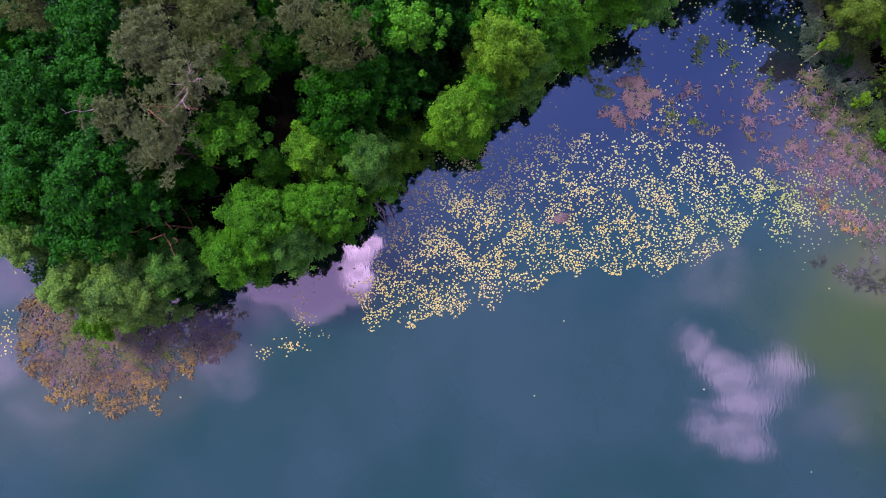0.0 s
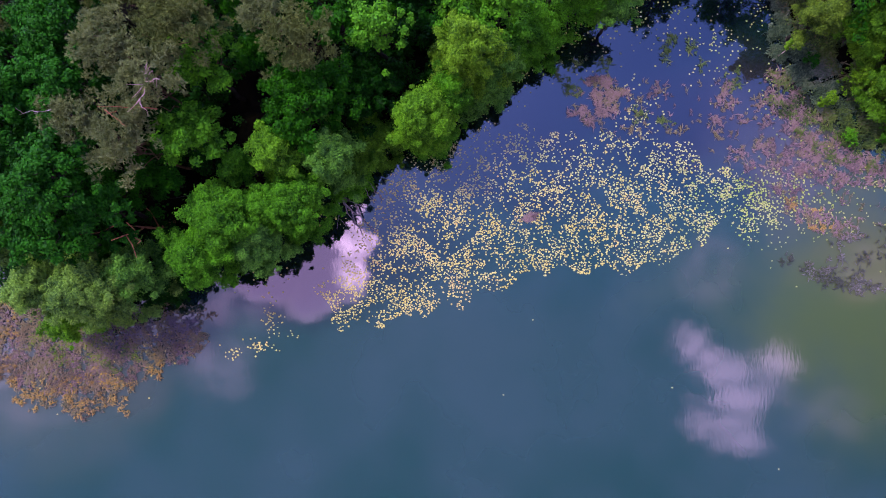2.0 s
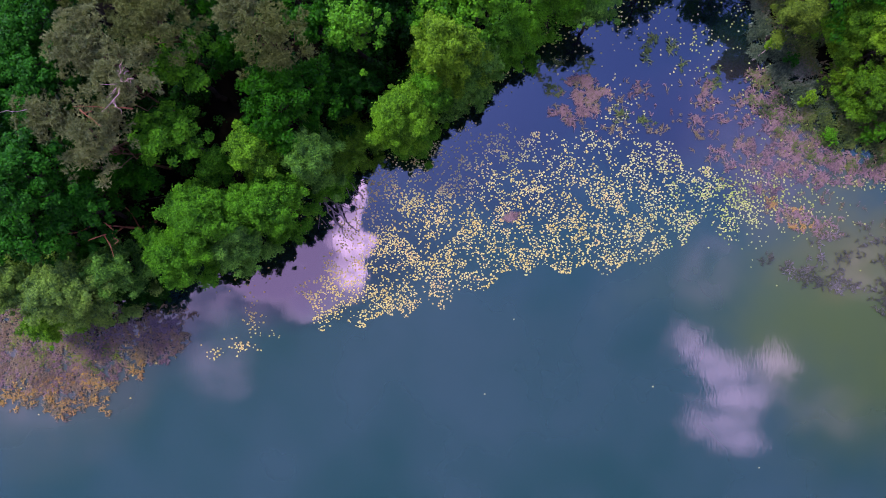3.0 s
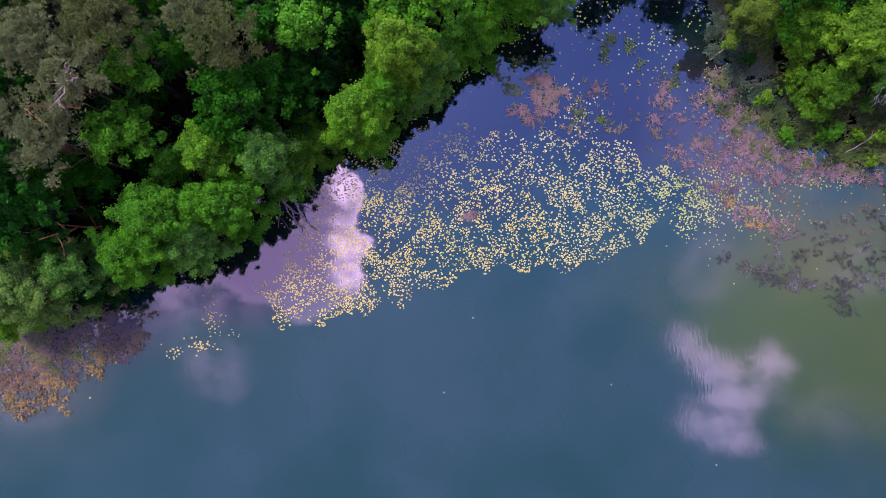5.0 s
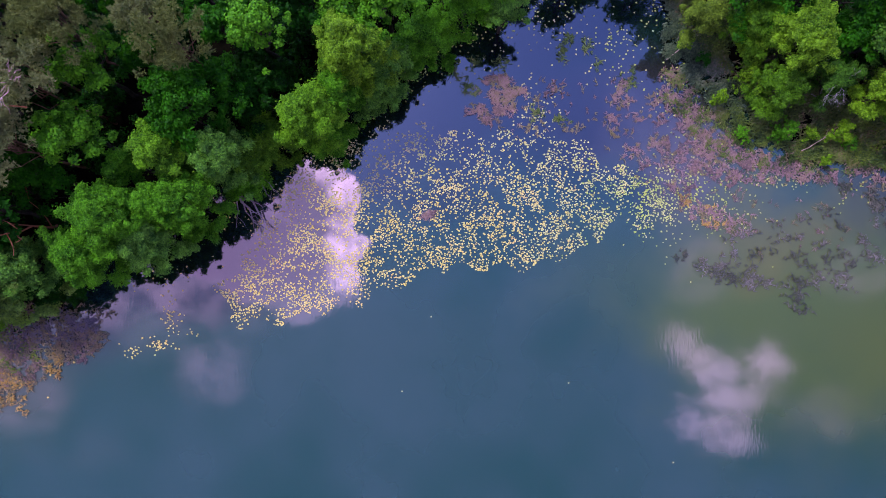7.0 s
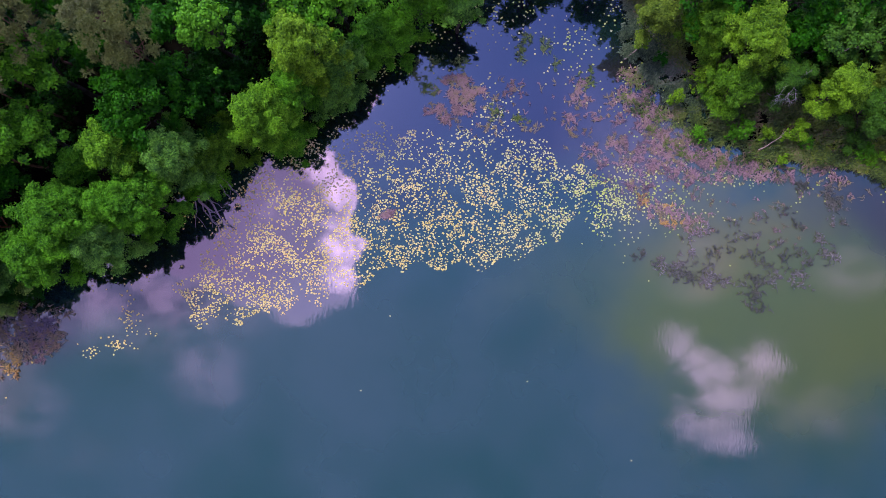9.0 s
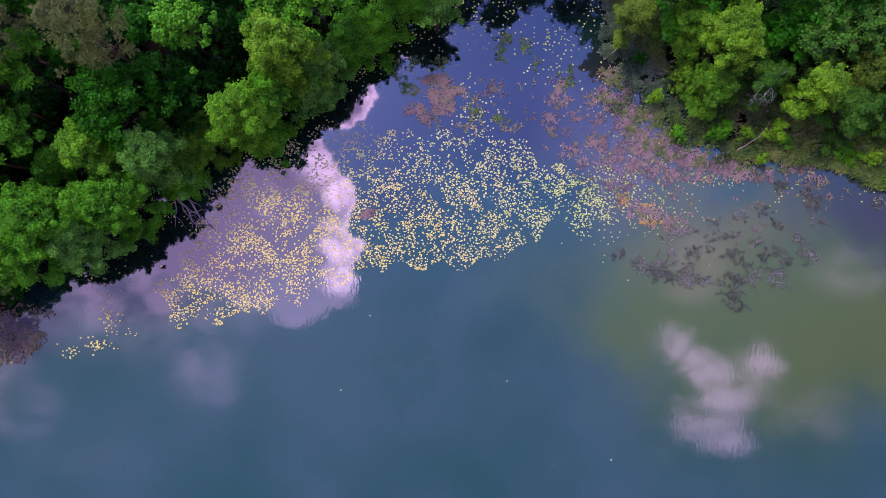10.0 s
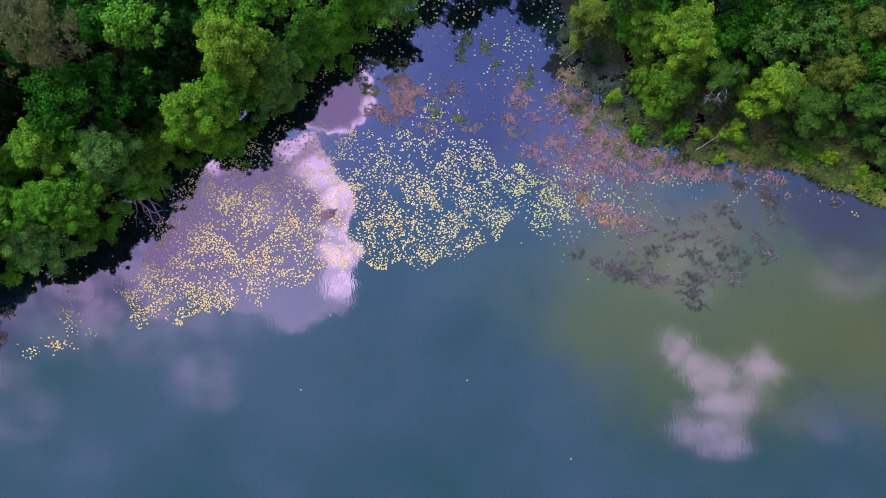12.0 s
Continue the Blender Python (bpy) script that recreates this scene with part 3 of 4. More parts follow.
branchy("dead_branch", WOOD_WET, [((-8.3, 8.6, 2.0), (-6.5, 6.2, 0.1), 0.07, 3), ((-8.5, 8.0, 1.8), (-7.2, 5.7, 0.1), 0.05, 2)], "thin bare branches hanging over the water", "dead branch", 0.14)
branchy("leaning_trunk", BARK_RED, [((-25.3, 3.9, 0.5), (-25.1, 1.7, 11.0), 0.15, 5)], "red-barked leaning dead pine trunk", "dead tree", 0.12)
branchy("leaning_trunk", BARK, [((-20.0, 6.0, 2.0), (-24.5, 5.6, 4.0), 0.08, 0)], "thin grey leaning dead trunk", "dead tree")
branchy("bare_treetop", BARK_PINK, [((-20.7, 13.2, 14.4), (-20.6, 10.4, 16.4), 0.055, 6), ((-20.7, 12.2, 15.2), (-19.1, 12.0, 16.6), 0.035, 4), ((-20.7, 12.4, 15.4), (-20.0, 13.2, 16.6), 0.032, 3)], "bare pinkish dead top of a pine", "dead branch")
branchy("bare_treetop", BARK_PALE, [((-27.6, 10.6, 14.2), (-29.2, 9.9, 15.2), 0.05, 2)], "bare pale dead pine limb", "dead branch")
branchy("dead_branch", BARK_RED, [((-20.7, 10.8, 13.6), (-23.7, 10.4, 15.6), 0.05, 2), ((-23.2, 10.2, 15.6), (-21.8, 9.1, 15.4), 0.035, 1)], "thin reddish bare limb between pine crowns", "dead branch", 0.1)
branchy("fallen_log", BARK_PALE, [((41.2, 10.9, 0.5), (44.3, 12.8, 1.6), 0.048, 3)], "pale bare fallen log in the sedge", "fallen log", 0.06)
branchy("fallen_log", BARK_PALE, [((29.0, 19.4, 0.1), (31.5, 21.3, 1.2), 0.07, 1)], "pale fallen log at the water's edge", "fallen log", 0.06)
branchy("dead_shrub", BARK_GREY, [((41.7, 15.7, 5.4), (39.3, 14.0, 6.6), 0.022, 10), ((41.7, 15.7, 5.4), (40.2, 13.4, 6.4), 0.02, 10), ((41.7, 15.7, 5.4), (41.2, 13.6, 6.5), 0.018, 8), ((41.7, 15.7, 5.4), (42.4, 16.2, 6.8), 0.03, 3), ((41.8, 15.9, 0.2), (41.7, 15.7, 5.5), 0.06, 0)],
        "bare pale dead shrub among green crowns", "dead shrub")
branchy("dead_branch", BARK_PALE, [((45.0, 17.9, 6.2), (47.4, 18.8, 7.0), 0.055, 3)], "bare pale branch between tree crowns", "dead branch")


# ---- sedge bank and water plants ----
def stalks(places, length, width, lift, rng, lean=None, rise=0.25):
    """Bent stalks of two faces each, lying or leaning; returns loose faces."""
    n = len(places)
    a = rng.uniform(0, 6.283, n) if lean is None else lean + rng.normal(0, 0.55, n)
    run = np.stack([np.cos(a), np.sin(a), np.zeros(n)], 1)
    side = np.stack([-np.sin(a), np.cos(a), np.zeros(n)], 1)
    s = length * rng.uniform(0.5, 1.4, (n, 1))
    w = side * width * rng.uniform(0.6, 1.4, (n, 1)) / 2
    p0 = np.column_stack([places, rng.uniform(0.4, 1.0, n) * lift])
    p1 = p0 + run * s * 0.55 + side * s * rng.normal(0, 0.12, (n, 1)) + np.array([0, 0, 1.0]) * s * rise
    p2 = p1 + run * s * 0.45 + side * s * rng.normal(0, 0.2, (n, 1)) - np.array([0, 0, 1.0]) * s * rise * rng.uniform(0.2, 1.1, (n, 1))
    p2[:, 2] = np.maximum(p2[:, 2], 0.012)
    return np.concatenate([np.stack([p0 - w, p0 + w, p1 + w, p1 - w], 1), np.stack([p1 - w, p1 + w, p2 + w * 0.3, p2 - w * 0.3], 1)])


def lumps(x, y, scale, seed):
    """Smooth uneven field between 0 and 1."""
    v = np.zeros_like(x)
    for k in range(4):
        f, a = scale * 1.9 ** k, 0.6 ** k
        t = 1.1 * k + seed
        v += a * (np.sin(f * (x * math.cos(t) + y * math.sin(t)) + 2.3 * np.sin(0.6 * f * (y * math.cos(t) - x * math.sin(t)) + seed)))
    return 0.5 + 0.5 * v / 2.2


def inside(poly, x, y):
    hit = np.zeros(len(x), bool)
    for (x0, y0), (x1, y1) in zip(poly, poly[1:] + poly[:1]):
        cross = ((y0 > y) != (y1 > y)) & (x < (x1 - x0) * (y - y0) / (y1 - y0 + 1e-9) + x0)
        hit ^= cross
    return hit


def scatter(n, blobs, rng, scale, bar, seed):
    """Places drawn from soft ellipses (x, y, rx, ry, turn in degrees), thinned into clumps."""
    got = []
    area = [b[2] * b[3] for b in blobs]
    for (cx, cy, rx, ry, turn), a in zip(blobs, area):
        k = int(n * a / sum(area))
        r, t = np.sqrt(rng.uniform(0, 1, k)), rng.uniform(0, 6.283, k)
        r = r * (0.85 + 0.3 * rng.uniform(0, 1, k))
        u, v = rx * r * np.cos(t), ry * r * np.sin(t)
        c, s = math.cos(radians(turn)), math.sin(radians(turn))
        got.append(np.stack([cx + u * c - v * s, cy + u * s + v * c], 1))
    p = np.concatenate(got)
    return p[lumps(p[:, 0], p[:, 1], scale, seed) > bar]


def fronds(hearts, length, width, lift, rng, per=5):
    """Tufts of trailing leaves: each heart sends out a fan of bent, tapering blades that arch over the surface."""
    n = len(hearts) * per
    turn = np.repeat(rng.uniform(0, 6.283, len(hearts)), per) + rng.normal(0, 0.75, n)
    size = np.repeat(rng.uniform(0.6, 1.5, len(hearts)), per) * rng.uniform(0.5, 1.25, n) * length
    w = width * rng.uniform(0.6, 1.4, n)
    p = np.column_stack([np.repeat(hearts, per, 0) + rng.normal(0, 0.05, (n, 2)), rng.uniform(0.010, 0.030, n)])
    got = []
    rise = rng.uniform(0.4, 1.2, n) * lift
    curl = rng.normal(0, 0.55, n)
    for k, (up, w0, w1) in enumerate([(1.0, 0.55, 1.0), (0.15, 1.0, 0.85), (-0.9, 0.85, 0.12)]):
        a = turn + curl * k
        run = np.stack([np.cos(a), np.sin(a), np.zeros(n)], 1)
        side = np.stack([-np.sin(a), np.cos(a), 0.35 * np.sin(3 * a)], 1)
        q = p + run * (size / 3)[:, None]
        q[:, 2] = np.maximum(p[:, 2] + up * rise, 0.012)
        e0, e1 = side * (0.5 * w * w0)[:, None], side * (0.5 * w * w1)[:, None]
        got.append(np.stack([p - e0, p + e0, q + e1, q - e1], 1))
        p = q
    out = np.concatenate(got)
    out[:, :, 2] = np.maximum(out[:, :, 2], 0.006)
    return out


def plant_mass(name, mat, label, category, places, length, width, lift, fine=False):
    """Floating plants: little fans of leaves, gathered into threads and mats."""
    hearts = places[:: 5 if fine else 11]
    hearts = hearts + rng.normal(0, 0.05, hearts.shape)
    long, wide = (1.35, 1.12) if fine else (1.6, 1.3)
    ob = quads_mesh(name, fronds(hearts, length * long, width * wide, lift * 1.4, rng, 4), mat)
    return tagged(ob, label, category, kind="stuff")


def bank_places(n, x0, x1, below, above):
    x = rng.uniform(x0, x1, n)
    y = shore(x) + rng.uniform(below, above, n)
    return np.stack([x, y], 1)


def raised(quads):
    """Lifts stalks by the land under them."""
    z = np.maximum(land_height(quads[:, 0, 0], quads[:, 0, 1]), 0)
    quads[:, :, 2] += z[:, None]
    return quads


def sedge_bank(mat, label, places, length, lean):
    tufts = np.repeat(places, 7, 0) + rng.normal(0, 0.13, (len(places) * 7, 2))
    aim = np.repeat(lean + rng.normal(0, 0.9, len(places)), 7)
    ob = quads_mesh("sedge", raised(stalks(tufts, length * 1.15, 0.085, 0.15, rng, aim, 0.75)), mat)
    tagged(ob, label, "sedge", kind="stuff")


p = bank_places(6200, 29.5, 56, -0.9, 8.0)
sedge_bank(SEDGE, "grey-olive sedge tufts on the marshy bank", p[lumps(p[:, 0], p[:, 1], 1.1, 2.0) > np.where(p[:, 0] < 36, 0.46, 0.34)], 0.40, -1.2)
p = bank_places(3600, 28.6, 38.6, -5.4, 0.4)
p = p[(lumps(p[:, 0], p[:, 1], 2.4, 2.5) > 0.47) & (p[:, 1] > 11.6) & (p[:, 1] > 17.7 - 1.5 * (p[:, 0] - 29.5))]
damp = p[:, 1] + rng.normal(0, 0.7, len(p)) > 15.0
sedge_bank(SEDGE_TEAL, "blue-green sedge standing in shallow water by the cove", p[damp], 0.30, -1.2)
sedge_bank(SEDGE, "olive sedge standing in shallow water at the marsh edge", p[~damp], 0.32, -1.2)
p = bank_places(600, 29.5, 50, -1.2, 5.0)
sedge_bank(WEED_BROWN, "dry brown and pinkish stalks among the sedge", p[lumps(p[:, 0], p[:, 1], 1.9, 4.4) > 0.52], 0.34, -1.2)
p = bank_places(2600, 46, 72, -0.8, 6.0)
sedge_bank(SEDGE_GREEN, "yellow-green sedge tufts at the water's edge", p[lumps(p[:, 0], p[:, 1], 1.0, 3.0) > 0.30], 0.30, -1.0)

LEFT_MAT = [(-43, -4.0), (-40.4, -2.5), (-35, -3.5), (-27.2, -3.5), (-21.4, -4.2), (-21.9, -7.3), (-26, -8.9), (-29.1, -11.6), (-31.1, -13.1), (-33.2, -14.5), (-36.9, -13.3), (-41.2, -10.8), (-42.8, -9.3)]
box = np.stack([rng.uniform(-44, -21, 20000), rng.uniform(-15, -2, 20000)], 1)
box = box[inside(LEFT_MAT, box[:, 0], box[:, 1])]
thin = lumps(box[:, 0], box[:, 1], 1.3, 1.0)
south = box[:, 1] + 0.35 * (box[:, 0] + 33) * np.sign(box[:, 0] + 33) < -9.6 + 2.2 * (thin - 0.5)
west = box[:, 0] < -39.5
edge = (south | west) & (thin > 0.42)
plant_mass("water_weed", WEED_ORANGE, "orange-yellow floating water weed along the mat's rim", "water weed", box[edge & (lumps(box[:, 0], box[:, 1], 3.0, 2.0) > 0.4)], length=0.24, width=0.06, lift=0.12, fine=True)
plant_mass("water_weed", WEED_BROWN, "brown and olive floating weed mat by the shore", "water weed", box[(thin > 0.26) & (rng.uniform(0, 1, len(box)) < 0.45 + 0.55 * (box[:, 0] < -29))], length=0.24, width=0.05, lift=0.08, fine=True)
plant_mass("water_weed", WEED_TAN, "tan and olive floating weed mat by the shore", "water weed", scatter(9000, [(-35, -9.5, 5.5, 2.6, 0), (-40, -6, 2.6, 3, 0), (-25, -7.6, 2.6, 1.2, 20)], rng, 1.2, 0.42, 4.0), length=0.22, width=0.05, lift=0.09, fine=True)

plant_mass("water_weed", WEED_BROWN, "brown and violet weed under the overhanging trees", "water weed", scatter(3600, [(-27, -7.2, 5.0, 2.4, 15), (-31, -6.0, 5, 2.4, 0)], rng, 2.2, 0.52, 2.7), length=0.24, width=0.05, lift=0.07, fine=True)
plant_mass("water_weed", WEED_PINK, "dusty violet-pink weed across the floating mat", "water weed", scatter(6000, [(-36, -9.5, 5.0, 2.4, 0), (-31.5, -8.8, 3.6, 2.4, 0), (-40.6, -6.6, 1.4, 3.0, 0), (-24.6, -8.2, 1.4, 1.0, 20)], rng, 2.1, 0.45, 9.0), length=0.26, width=0.05, lift=0.09, fine=True)
plant_mass("water_weed", WEED_ORANGE, "small orange-olive weed heaps apart from the mat", "water weed", scatter(900, [(-27.0, -9.4, 0.8, 1.5, -10), (-29.6, -13.0, 0.7, 0.8, 0), (-38.8, -12.6, 1.6, 0.9, -20), (-33.2, -13.2, 0.9, 1.0, 0)], rng, 2.3, 0.36, 9.4), length=0.26, width=0.055, lift=0.1, fine=True)
plant_mass("water_weed", WEED_VIOLET, "grey-violet weed lying under the overhanging trees", "water weed", scatter(5200, [(-28.0, -5.6, 4.0, 1.6, 0), (-24.6, -6.0, 1.8, 1.5, 0), (-33, -6.4, 4.0, 1.4, 0)], rng, 2.5, 0.40, 1.7), length=0.24, width=0.05, lift=0.07, fine=True)
plant_mass("water_weed", SEDGE_GREEN, "olive-green weed in the middle of the floating mat", "water weed", scatter(2600, [(-33, -8.2, 4.5, 1.8, -8), (-37, -6.5, 2.5, 1.6, 0)], rng, 1.9, 0.5, 6.4), length=0.24, width=0.05, lift=0.1, fine=True)

COVE = [(13.9, 16.2, 1.2, 1.6, 0), (13.9, 14.9, 1.2, 0.8, 0), (11.3, 14.6, 0.9, 0.6, 20), (12.6, 13.5, 0.8, 0.5, 0), (13.0, 17.3, 1.0, 0.6, 0), (15.3, 16.4, 0.7, 0.6, 0)]
PINK = [(18.4, 16.5, 1.0, 0.7, 0), (19.7, 16.0, 0.4, 0.4, 0), (24.7, 16.1, 0.8, 1.6, -10), (24.2, 13.8, 0.7, 1.2, 0), (25.6, 15.4, 0.6, 0.5, 0), (27.9, 15.6, 0.8, 0.7, 0), (28.7, 13.9, 1.2, 0.5, 35), (26.7, 14.0, 0.9, 0.4, 0),
        (29.9, 16.4, 1.4, 1.0, -30), (30.6, 15.0, 1.0, 1.6, 20), (29.4, 11.3, 1.7, 0.9, 0), (28.3, 11.9, 1.0, 0.6, 0), (25.8, 10.9, 0.9, 0.6, 0), (27.6, 9.5, 1.0, 0.6, 0), (31.5, 5.4, 1.3, 0.9, -20), (33.6, 4.6, 1.6, 1.1, -10), (35.5, 3.9, 1.2, 0.8, -20), (30.4, 7.6, 1.2, 0.8, 0)]
BAND = [(31.4, 13.0, 1.4, 1.3, 0), (33.2, 11.9, 1.9, 1.0, -30), (35.2, 10.9, 2.0, 0.9, -20), (30.2, 9.6, 1.6, 1.0, -20), (40.0, 9.6, 2.2, 0.8, 0), (32.1, 10.9, 1.7, 1.2, -45), (33.1, 9.6, 1.6, 1.2, -40), (34.4, 8.6, 1.7, 1.0, -30), (36.2, 9.1, 1.8, 1.1, 0), (38.0, 8.9, 1.6, 1.0, 0), (40.0, 8.7, 1.6, 0.8, 0), (42.0, 8.6, 1.6, 0.7, 0), (44.0, 8.8, 1.5, 0.7, 0), (36.6, 10.3, 2.0, 0.8, -10), (46.9, 9.4, 1.3, 0.9, 0), (48.6, 8.0, 1.2, 0.6, -20)]
plant_mass("water_weed", WEED_PINK, "dusty pink weed in a dense band along the marsh", "water weed", scatter(16000, BAND, rng, 3.3, 0.52, 5.0), length=0.24, width=0.055, lift=0.07)
plant_mass("water_weed", WEED_PINK, "dusty pink water weed floating in threads in the cove", "water weed", scatter(10000, PINK, rng, 3.4, 0.52, 5.0), length=0.24, width=0.05, lift=0.06)
plant_mass("water_weed", WEED_PINK, "branching dusty pink weed patch in the cove", "water weed", scatter(7000, COVE, rng, 3.6, 0.50, 1.1), length=0.24, width=0.05, lift=0.07)
plant_mass("water_weed", WEED_BROWN, "brown water weed round the pink patch", "water weed", scatter(2600, COVE, rng, 3.1, 0.55, 2.1), length=0.25, width=0.045, lift=0.05)
plant_mass("water_weed", WEED_BROWN, "brown water weed floating in the cove", "water weed", scatter(9000, PINK + BAND + [(16.6, 14.9, 0.8, 1.2, 0), (19.5, 13.5, 1.3, 0.5, 0), (17, 12.8, 4.5, 1.0, 0), (23, 12.8, 2.5, 1.0, 0)], rng, 2.0, 0.56, 6.0), length=0.25, width=0.045, lift=0.05)
plant_mass("water_weed", WEED_PINK, "small dusty pink weed patch among the lily pads", "water weed", scatter(300, [(7.1, 4.75, 0.6, 0.3, 15)], rng, 2.0, 0.2, 1.6), length=0.24, width=0.05, lift=0.05, fine=True)
plant_mass("water_weed", WEED_DARK, "dark violet weed heap at the marsh's end", "water weed", scatter(1500, [(46.9, 9.6, 1.2, 0.9, 0), (48.4, 6.6, 0.9, 1.3, 30), (45.4, 7.6, 0.8, 0.5, 0)], rng, 2.0, 0.4, 6.6), length=0.25, width=0.05, lift=0.07)
WIDE = [(28, 12, 5, 4, -30), (33, 7, 6, 3.4, -25), (45, 7.4, 7, 2.0, 0), (23.5, 15.5, 4, 3, 0), (40, 4.0, 7, 2.2, 0), (15.5, 15.5, 5, 2.6, 10)]
plant_mass("water_weed", WEED_PINK, "thin scattered pinkish water weed", "water weed", scatter(6000, WIDE, rng, 2.6, 0.70, 5.6), length=0.24, width=0.045, lift=0.05)
plant_mass("water_weed", WEED_BROWN, "thin scattered brownish water weed", "water weed", scatter(5000, WIDE, rng, 2.9, 0.70, 2.2), length=0.26, width=0.045, lift=0.05)
MARSH = [(30.2, 16.6, 1.8, 2.4, 30), (32.4, 13.6, 2.0, 1.8, -45), (34.2, 11.8, 2.2, 1.5, -40), (37.6, 10.6, 2.4, 1.0, -15), (41.5, 9.6, 3.0, 0.8, 0), (46.5, 9.7, 2.6, 0.8, 0)]
plant_mass("water_weed", SEDGE, "olive sedge shoots among pink weed at the marsh edge", "water weed", scatter(9000, MARSH, rng, 2.3, 0.52, 1.7), length=0.28, width=0.05, lift=0.12)
plant_mass("water_weed", WEED_PINK, "dusty pink weed at the marsh edge", "water weed", scatter(9000, MARSH, rng, 2.0, 0.52, 3.9), length=0.24, width=0.05, lift=0.07)
plant_mass("water_weed", WEED_ORANGE, "ochre water weed among the pads", "water weed", scatter(800, [(33.5, 4.6, 1.8, 0.9, -20), (31, 6.5, 1.2, 0.8, 0)], rng, 2.4, 0.58, 7.0), length=0.3, width=0.06, lift=0.06)


plant_mass("water_weed", SEDGE, "dull green water plants in small tufts in the cove", "water weed", scatter(3600, [(19.5, 21.0, 1.1, 1.0, 0), (21.5, 20.6, 0.6, 0.6, 0), (19.3, 19.7, 0.4, 0.7, 0), (22.5, 18.8, 0.35, 0.8, 0), (10.5, 18.6, 1.6, 0.9, 30), (13.4, 18.8, 1.0, 0.7, 0), (11.0, 16.8, 1.2, 0.9, 0), (16.8, 14.2, 0.8, 0.9, 0), (25.5, 17.5, 0.8, 1.2, 0), (19.3, 13.6, 1.3, 0.4, 0)], rng, 2.4, 0.45, 3.3), length=0.25, width=0.045, lift=0.06)


def water_plant(x, y, size, rng):
    n = int(13 * size * size) + 5
    hearts = rng.normal(0, 0.46 * size, (n, 2)) * np.array([1.25, 0.85])
    ob = quads_mesh("water_plant", fronds(hearts, 0.42, 0.062, 0.12, rng, 4), WEED_DARK)
    ob.location = (x, y, 0.004)
    return tagged(ob, "dark grey-green water plant just breaking the surface", "water plant", "water plants in the shallows", "stuff")


# x, y and size
BROAD = [(30.2, 1.1, 0.8), (32.1, 0.5, 0.9), (33.0, 0.1, 0.9), (33.9, -0.3, 1.0), (34.7, -0.8, 1.0), (35.5, -1.2, 1.0), (36.4, -1.1, 0.9), (37.3, -1.0, 1.0), (38.1, -1.1, 0.8), (36.4, 0.0, 0.8), (34.8, 1.5, 0.6), (34.4, 0.3, 0.7),
          (40.9, 1.2, 0.8), (42.0, 0.5, 0.9), (42.9, -0.4, 0.9), (44.9, -0.6, 0.8), (45.4, -1.2, 1.0), (40.4, -1.2, 0.9), (41.4, -1.4, 0.9), (42.3, -1.3, 0.8), (40.9, -2.4, 1.0), (41.1, -3.2, 1.0), (41.0, -3.8, 0.6)]
SCATTERED = [(45.1, 1.5, 0.8), (46.1, 0.7, 0.7), (48.0, 1.1, 1.0), (47.2, 2.7, 0.8), (47.6, 1.8, 0.6), (43.2, 2.3, 0.6), (43.6, 1.0, 0.6), (38.2, 1.6, 0.6), (37.0, 1.4, 0.5), (39.6, 2.9, 0.7), (40.8, 3.0, 0.5), (39.2, 4.2, 0.5), (36.2, 3.5, 0.9), (35.2, 2.8, 0.7), (41.6, 4.6, 0.5), (43.7, 5.4, 0.7), (45.0, 4.1, 0.5), (48.5, 4.4, 0.8), (48.9, 5.7, 0.8), (48.2, 6.4, 0.6), (54.6, 6.1, 0.7)]
for x, y, size in BROAD + SCATTERED:
    water_plant(x, y, size, rng)


# ---- water lilies ----
def pad_shape(r, rng, cup):
    """A round leaf with a slit, its rim slightly raised."""
    turn = rng.uniform(0, 6.283)
    verts = [(0, 0, 0.006)]
    for k in range(9):
        a = turn + 0.28 + k * (2 * math.pi - 0.56) / 8
        q = r * (1 + 0.06 * math.sin(3 * a + turn))
        verts.append((q * math.cos(a), 0.92 * q * math.sin(a), 0.008 + cup * (0.6 + 0.4 * math.sin(2 * a))))
    return verts, [(0, k, k + 1) for k in range(1, 9)]


LILY_BED = [(-6.9, 8.3), (-4.6, 9.9), (1.1, 12.3), (6.8, 13.1), (12.5, 12.4), (20.2, 12.2), (24.3, 9.4), (27.8, 8.5), (29.8, 4.4), (27.8, 2.8), (24.2, 4.3), (21.2, 1.7), (17.7, 0.1), (13.6, 0), (7.5, -0.1), (3.9, -2.2), (0.8, -3.3), (-4.8, -4.9), (-10, -5.5), (-12.4, -2.5), (-10.4, 0.1), (-8.0, 4.0)]
n = 14500
loose = np.stack([rng.uniform(-13.5, 31, n), rng.uniform(-6, 14, n)], 1)
tuft = np.stack([rng.uniform(-13.5, 31, 2700), rng.uniform(-6, 14, 2700)], 1)
tuft = tuft[lumps(tuft[:, 0], tuft[:, 1], 1.0, 8.0) + rng.normal(0, 0.12, 2700) > 0.45]
tuft = np.repeat(tuft, rng.integers(2, 13, len(tuft)), 0)
cand = np.concatenate([loose, tuft + rng.normal(0, 0.26, tuft.shape)])
n = len(cand)
inner = inside(LILY_BED, cand[:, 0] + 0.5 * np.sin(2.1 * cand[:, 1]), cand[:, 1] + 0.5 * np.sin(1.7 * cand[:, 0]))
field = lumps(cand[:, 0], cand[:, 1], 1.25, 8.0)
north = np.clip((cand[:, 1] - (3.5 + 0.12 * cand[:, 0])) / 8, 0, 1)
keep = inner & (rng.uniform(0, 1, n) < np.clip((field - 0.2) / 0.3, 0.15, 1.0) * (1 - 0.35 * north))
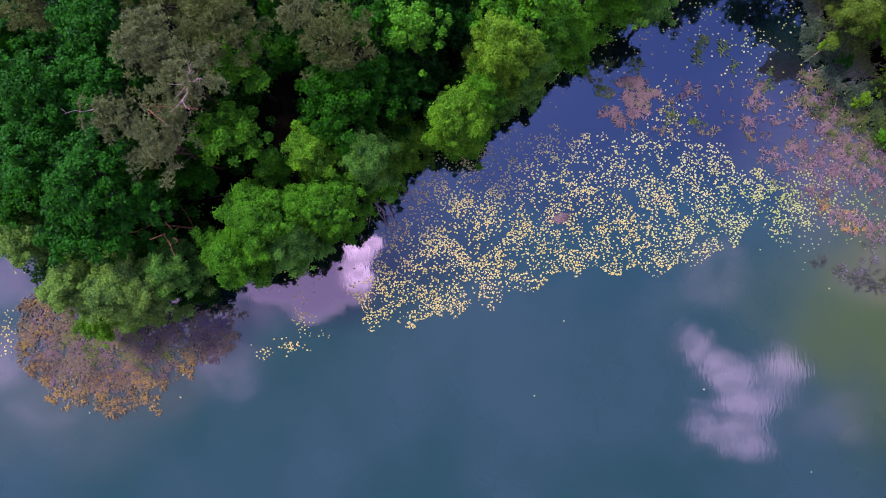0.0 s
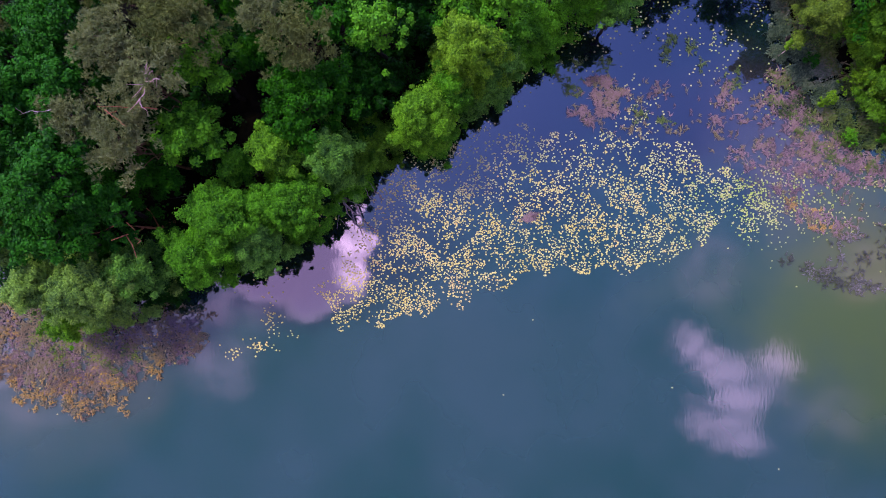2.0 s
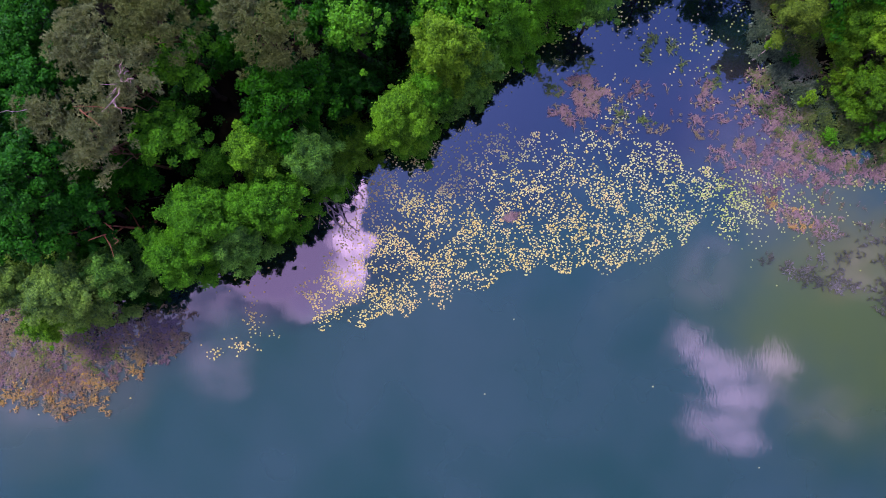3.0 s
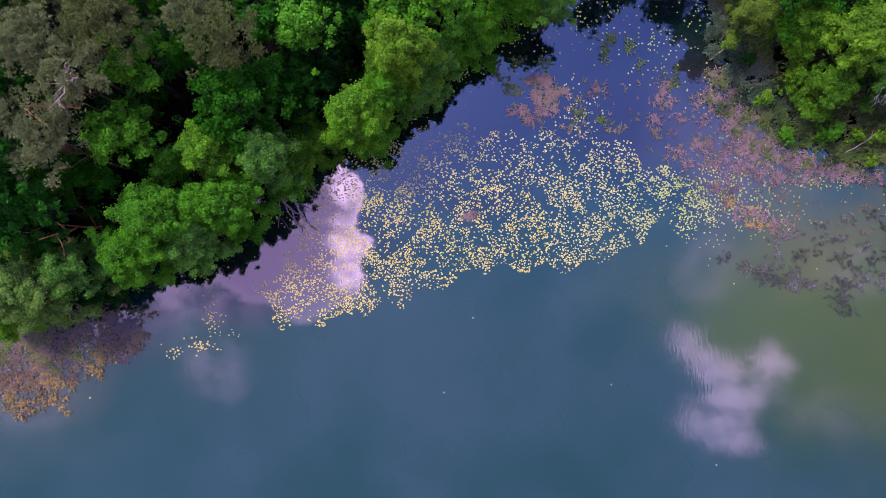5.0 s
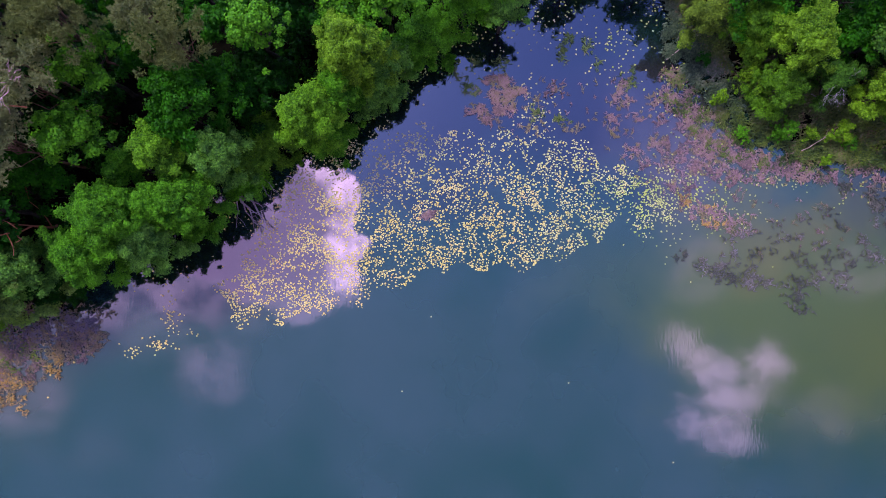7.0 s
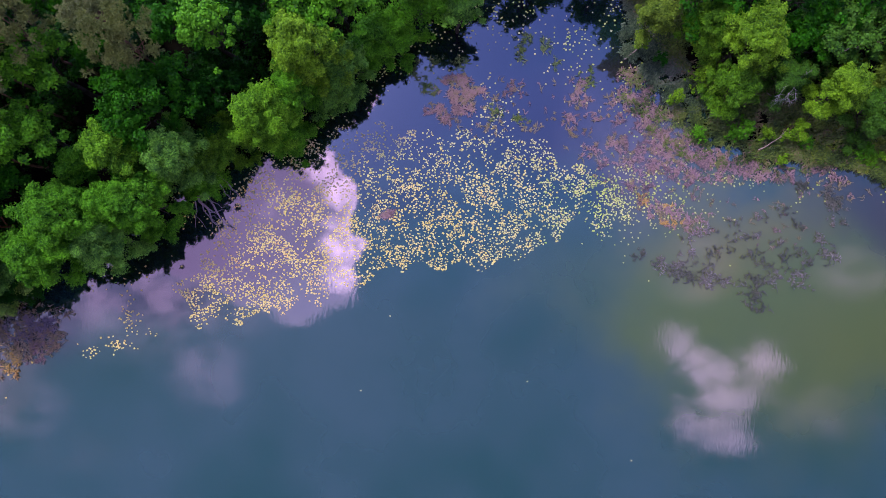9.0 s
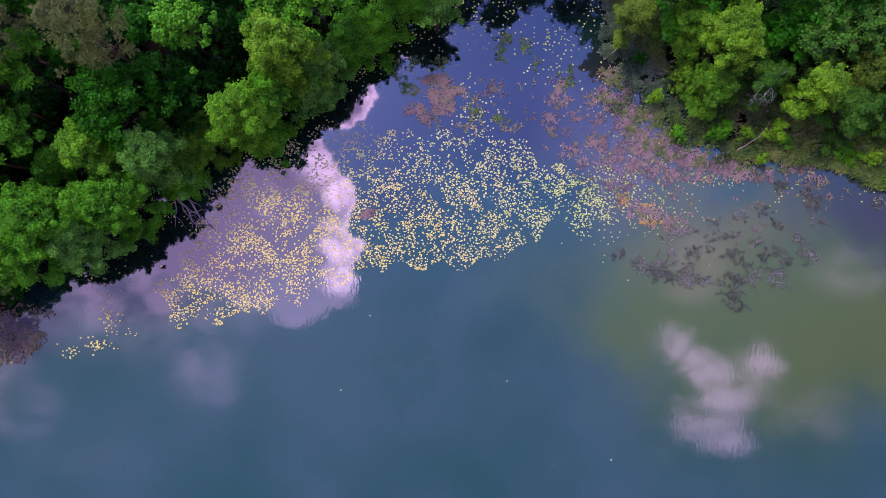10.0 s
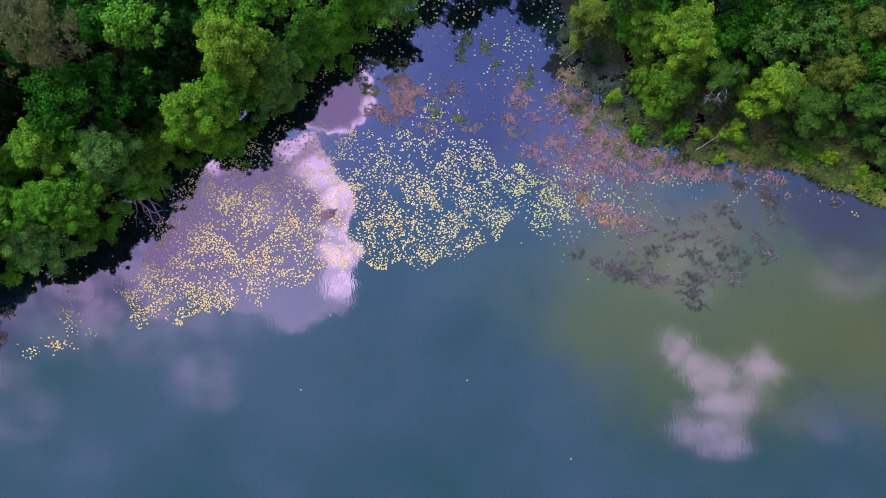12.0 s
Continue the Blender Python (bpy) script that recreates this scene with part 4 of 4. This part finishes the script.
spots = cand[keep].tolist()


def sprinkle(n, cx, cy, rx, ry):
    return [(cx + rng.normal(0, rx), cy + rng.normal(0, ry)) for _ in range(n)]


spots += sprinkle(16, -20.1, -8.1, 0.5, 0.35) + sprinkle(22, -17.6, -7.2, 0.9, 0.35) + sprinkle(20, -16.4, -4.9, 0.5, 0.7) + sprinkle(8, -14.8, -6.3, 0.8, 0.2)
spots += sprinkle(30, -18, -1.5, 2.0, 1.2) + sprinkle(40, -27.5, -7.5, 3.0, 1.2) + sprinkle(22, -33, -9, 3.5, 1.6) + sprinkle(20, -43.8, -7.0, 0.5, 1.2)
spots += sprinkle(26, 22, 20.5, 2.6, 1.6) + sprinkle(26, 24, 17.5, 2.2, 1.5) + sprinkle(70, 30, 7.4, 1.6, 1.2) + sprinkle(70, 31.5, 5.6, 1.8, 1.0) + sprinkle(46, 34.5, 4.6, 1.8, 1.2)
spots += sprinkle(60, 30.6, 14.0, 1.4, 2.0) + sprinkle(50, 33.4, 10.4, 1.8, 1.2) + sprinkle(40, 29.4, 17.6, 0.8, 1.6) + sprinkle(60, 36.5, 8.6, 2.0, 0.8)
spots += sprinkle(22, 38.4, 8.0, 0.7, 0.4) + sprinkle(18, 41.0, 8.0, 1.0, 0.4) + sprinkle(18, 45.6, 7.0, 0.9, 0.7) + sprinkle(12, 47.6, 8.6, 0.7, 0.4) + sprinkle(8, 53.2, 6.6, 0.9, 0.5) + sprinkle(4, 56.4, 4.8, 0.3, 0.3)
spots += sprinkle(36, 17, 22.5, 3.0, 1.6) + sprinkle(40, 17.2, 13.8, 1.2, 1.2) + sprinkle(20, 10, 20, 3, 1.2) + sprinkle(14, -9.5, 4.5, 1.0, 1.4)
spots += sprinkle(15, -31.3, -9.1, 0.6, 0.4) + sprinkle(20, -37.3, -10.5, 0.8, 0.8) + sprinkle(12, -25.9, -6.2, 0.5, 0.4) + sprinkle(25, -27.8, -7.3, 0.7, 0.7) + sprinkle(24, -44.1, -6.4, 0.3, 0.9) + sprinkle(5, -42.8, -1.1, 0.4, 0.2)
spots += sprinkle(170, 28.3, 6.4, 1.7, 2.2) + sprinkle(110, 31.3, 7.6, 1.8, 1.8) + sprinkle(70, 34.0, 5.8, 2.2, 1.3) + sprinkle(26, -17.9, -7.4, 0.9, 0.3) + sprinkle(26, -16.6, -4.8, 0.4, 0.6)
spots += sprinkle(34, 23.6, 21.2, 0.8, 0.7) + sprinkle(24, 25.5, 20.5, 1.2, 1.6) + sprinkle(60, 16.6, 15.2, 0.8, 1.4)
# stray pads in the dark water under the trees
spots += [(x, float(shore(x)) - abs(rng.normal(0, 2.4)) - 0.2) for x in rng.uniform(-13, 30, 620)]
# no two pads on one spot
taken, pads = {}, []
for x, y in spots:
    cell = (int(x // 0.15), int(y // 0.15))
    if cell in taken or y > shore(x) - 0.1:
        continue
    taken[cell] = True
    pads.append((x, y))


def pad_material(x, y):
    # lime to the east; near the bank the darker lime stands for tree shade
    lime = x > 25.0 + 2.4 * rng.normal() or y > shore(x) - 3.0 - abs(rng.normal())
    pale = (y > 7.2 + 0.10 * x + 2.2 * rng.normal() or x > 19 + 4 * rng.normal()) and not lime
    return PAD_LIME if lime else PAD_PALE if pale else PAD_CREAM


bed = new("water_lily_bed")
bed.location = (6, 4, 0)
tagged(bed, "floating bed of yellow, pale and lime water-lily pads", "water lilies")
shapes = {}
for mat in (PAD_CREAM, PAD_PALE, PAD_LIME):
    for i in range(5):
        v, f = pad_shape(rng.uniform(0.052, 0.096), rng, rng.uniform(0.0, 0.03))
        me = bpy.data.meshes.new("lily_pad")
        me.from_pydata(v, [], f)
        me.materials.append(mat)
        shapes[mat.name, i] = me
rest = {}
count = 0
for x, y in pads:
    mat = pad_material(x, y)
    single = -4.0 < x < 3.5 and -3.5 < y < 4.0 and count < 300
    if single:
        count += 1
        ob = new("lily_pad", shapes[mat.name, int(rng.integers(5))])
        ob.parent = bed
        ob.matrix_basis = pose(x - 6, y - 4, rng.uniform(0.008, 0.02), rng.normal(0, 2), rng.normal(0, 2), rng.uniform(0, 360))
    else:
        v, f = pad_shape(rng.uniform(0.052, 0.096), rng, rng.uniform(0.0, 0.03))
        verts, faces = rest.setdefault(mat.name, ([], []))
        k, z = len(verts), rng.uniform(0.006, 0.02)
        verts += [(a + x - 6, b + y - 4, c + z) for a, b, c in v]
        faces += [tuple(i + k for i in tri) for tri in f]
for mat in (PAD_CREAM, PAD_PALE, PAD_LIME):
    if mat.name in rest:
        ob = link_mesh("lily_pad_mass", rest[mat.name][0], rest[mat.name][1], mat, bed)
        tagged(ob, kind="stuff")

# single leaves adrift on open water
for x, y in [(29.5, -17.6), (20.0, -10.5), (7.4, -4.6), (4.8, -11.4)]:
    v, f = pad_shape(0.075, rng, 0.03)
    ob = link_mesh("floating_leaf", v, f, PAD_PALE)
    ob.location = (x, y, 0.01)
    tagged(ob, "single yellow leaf adrift on open water", "leaf", "drifting leaves")
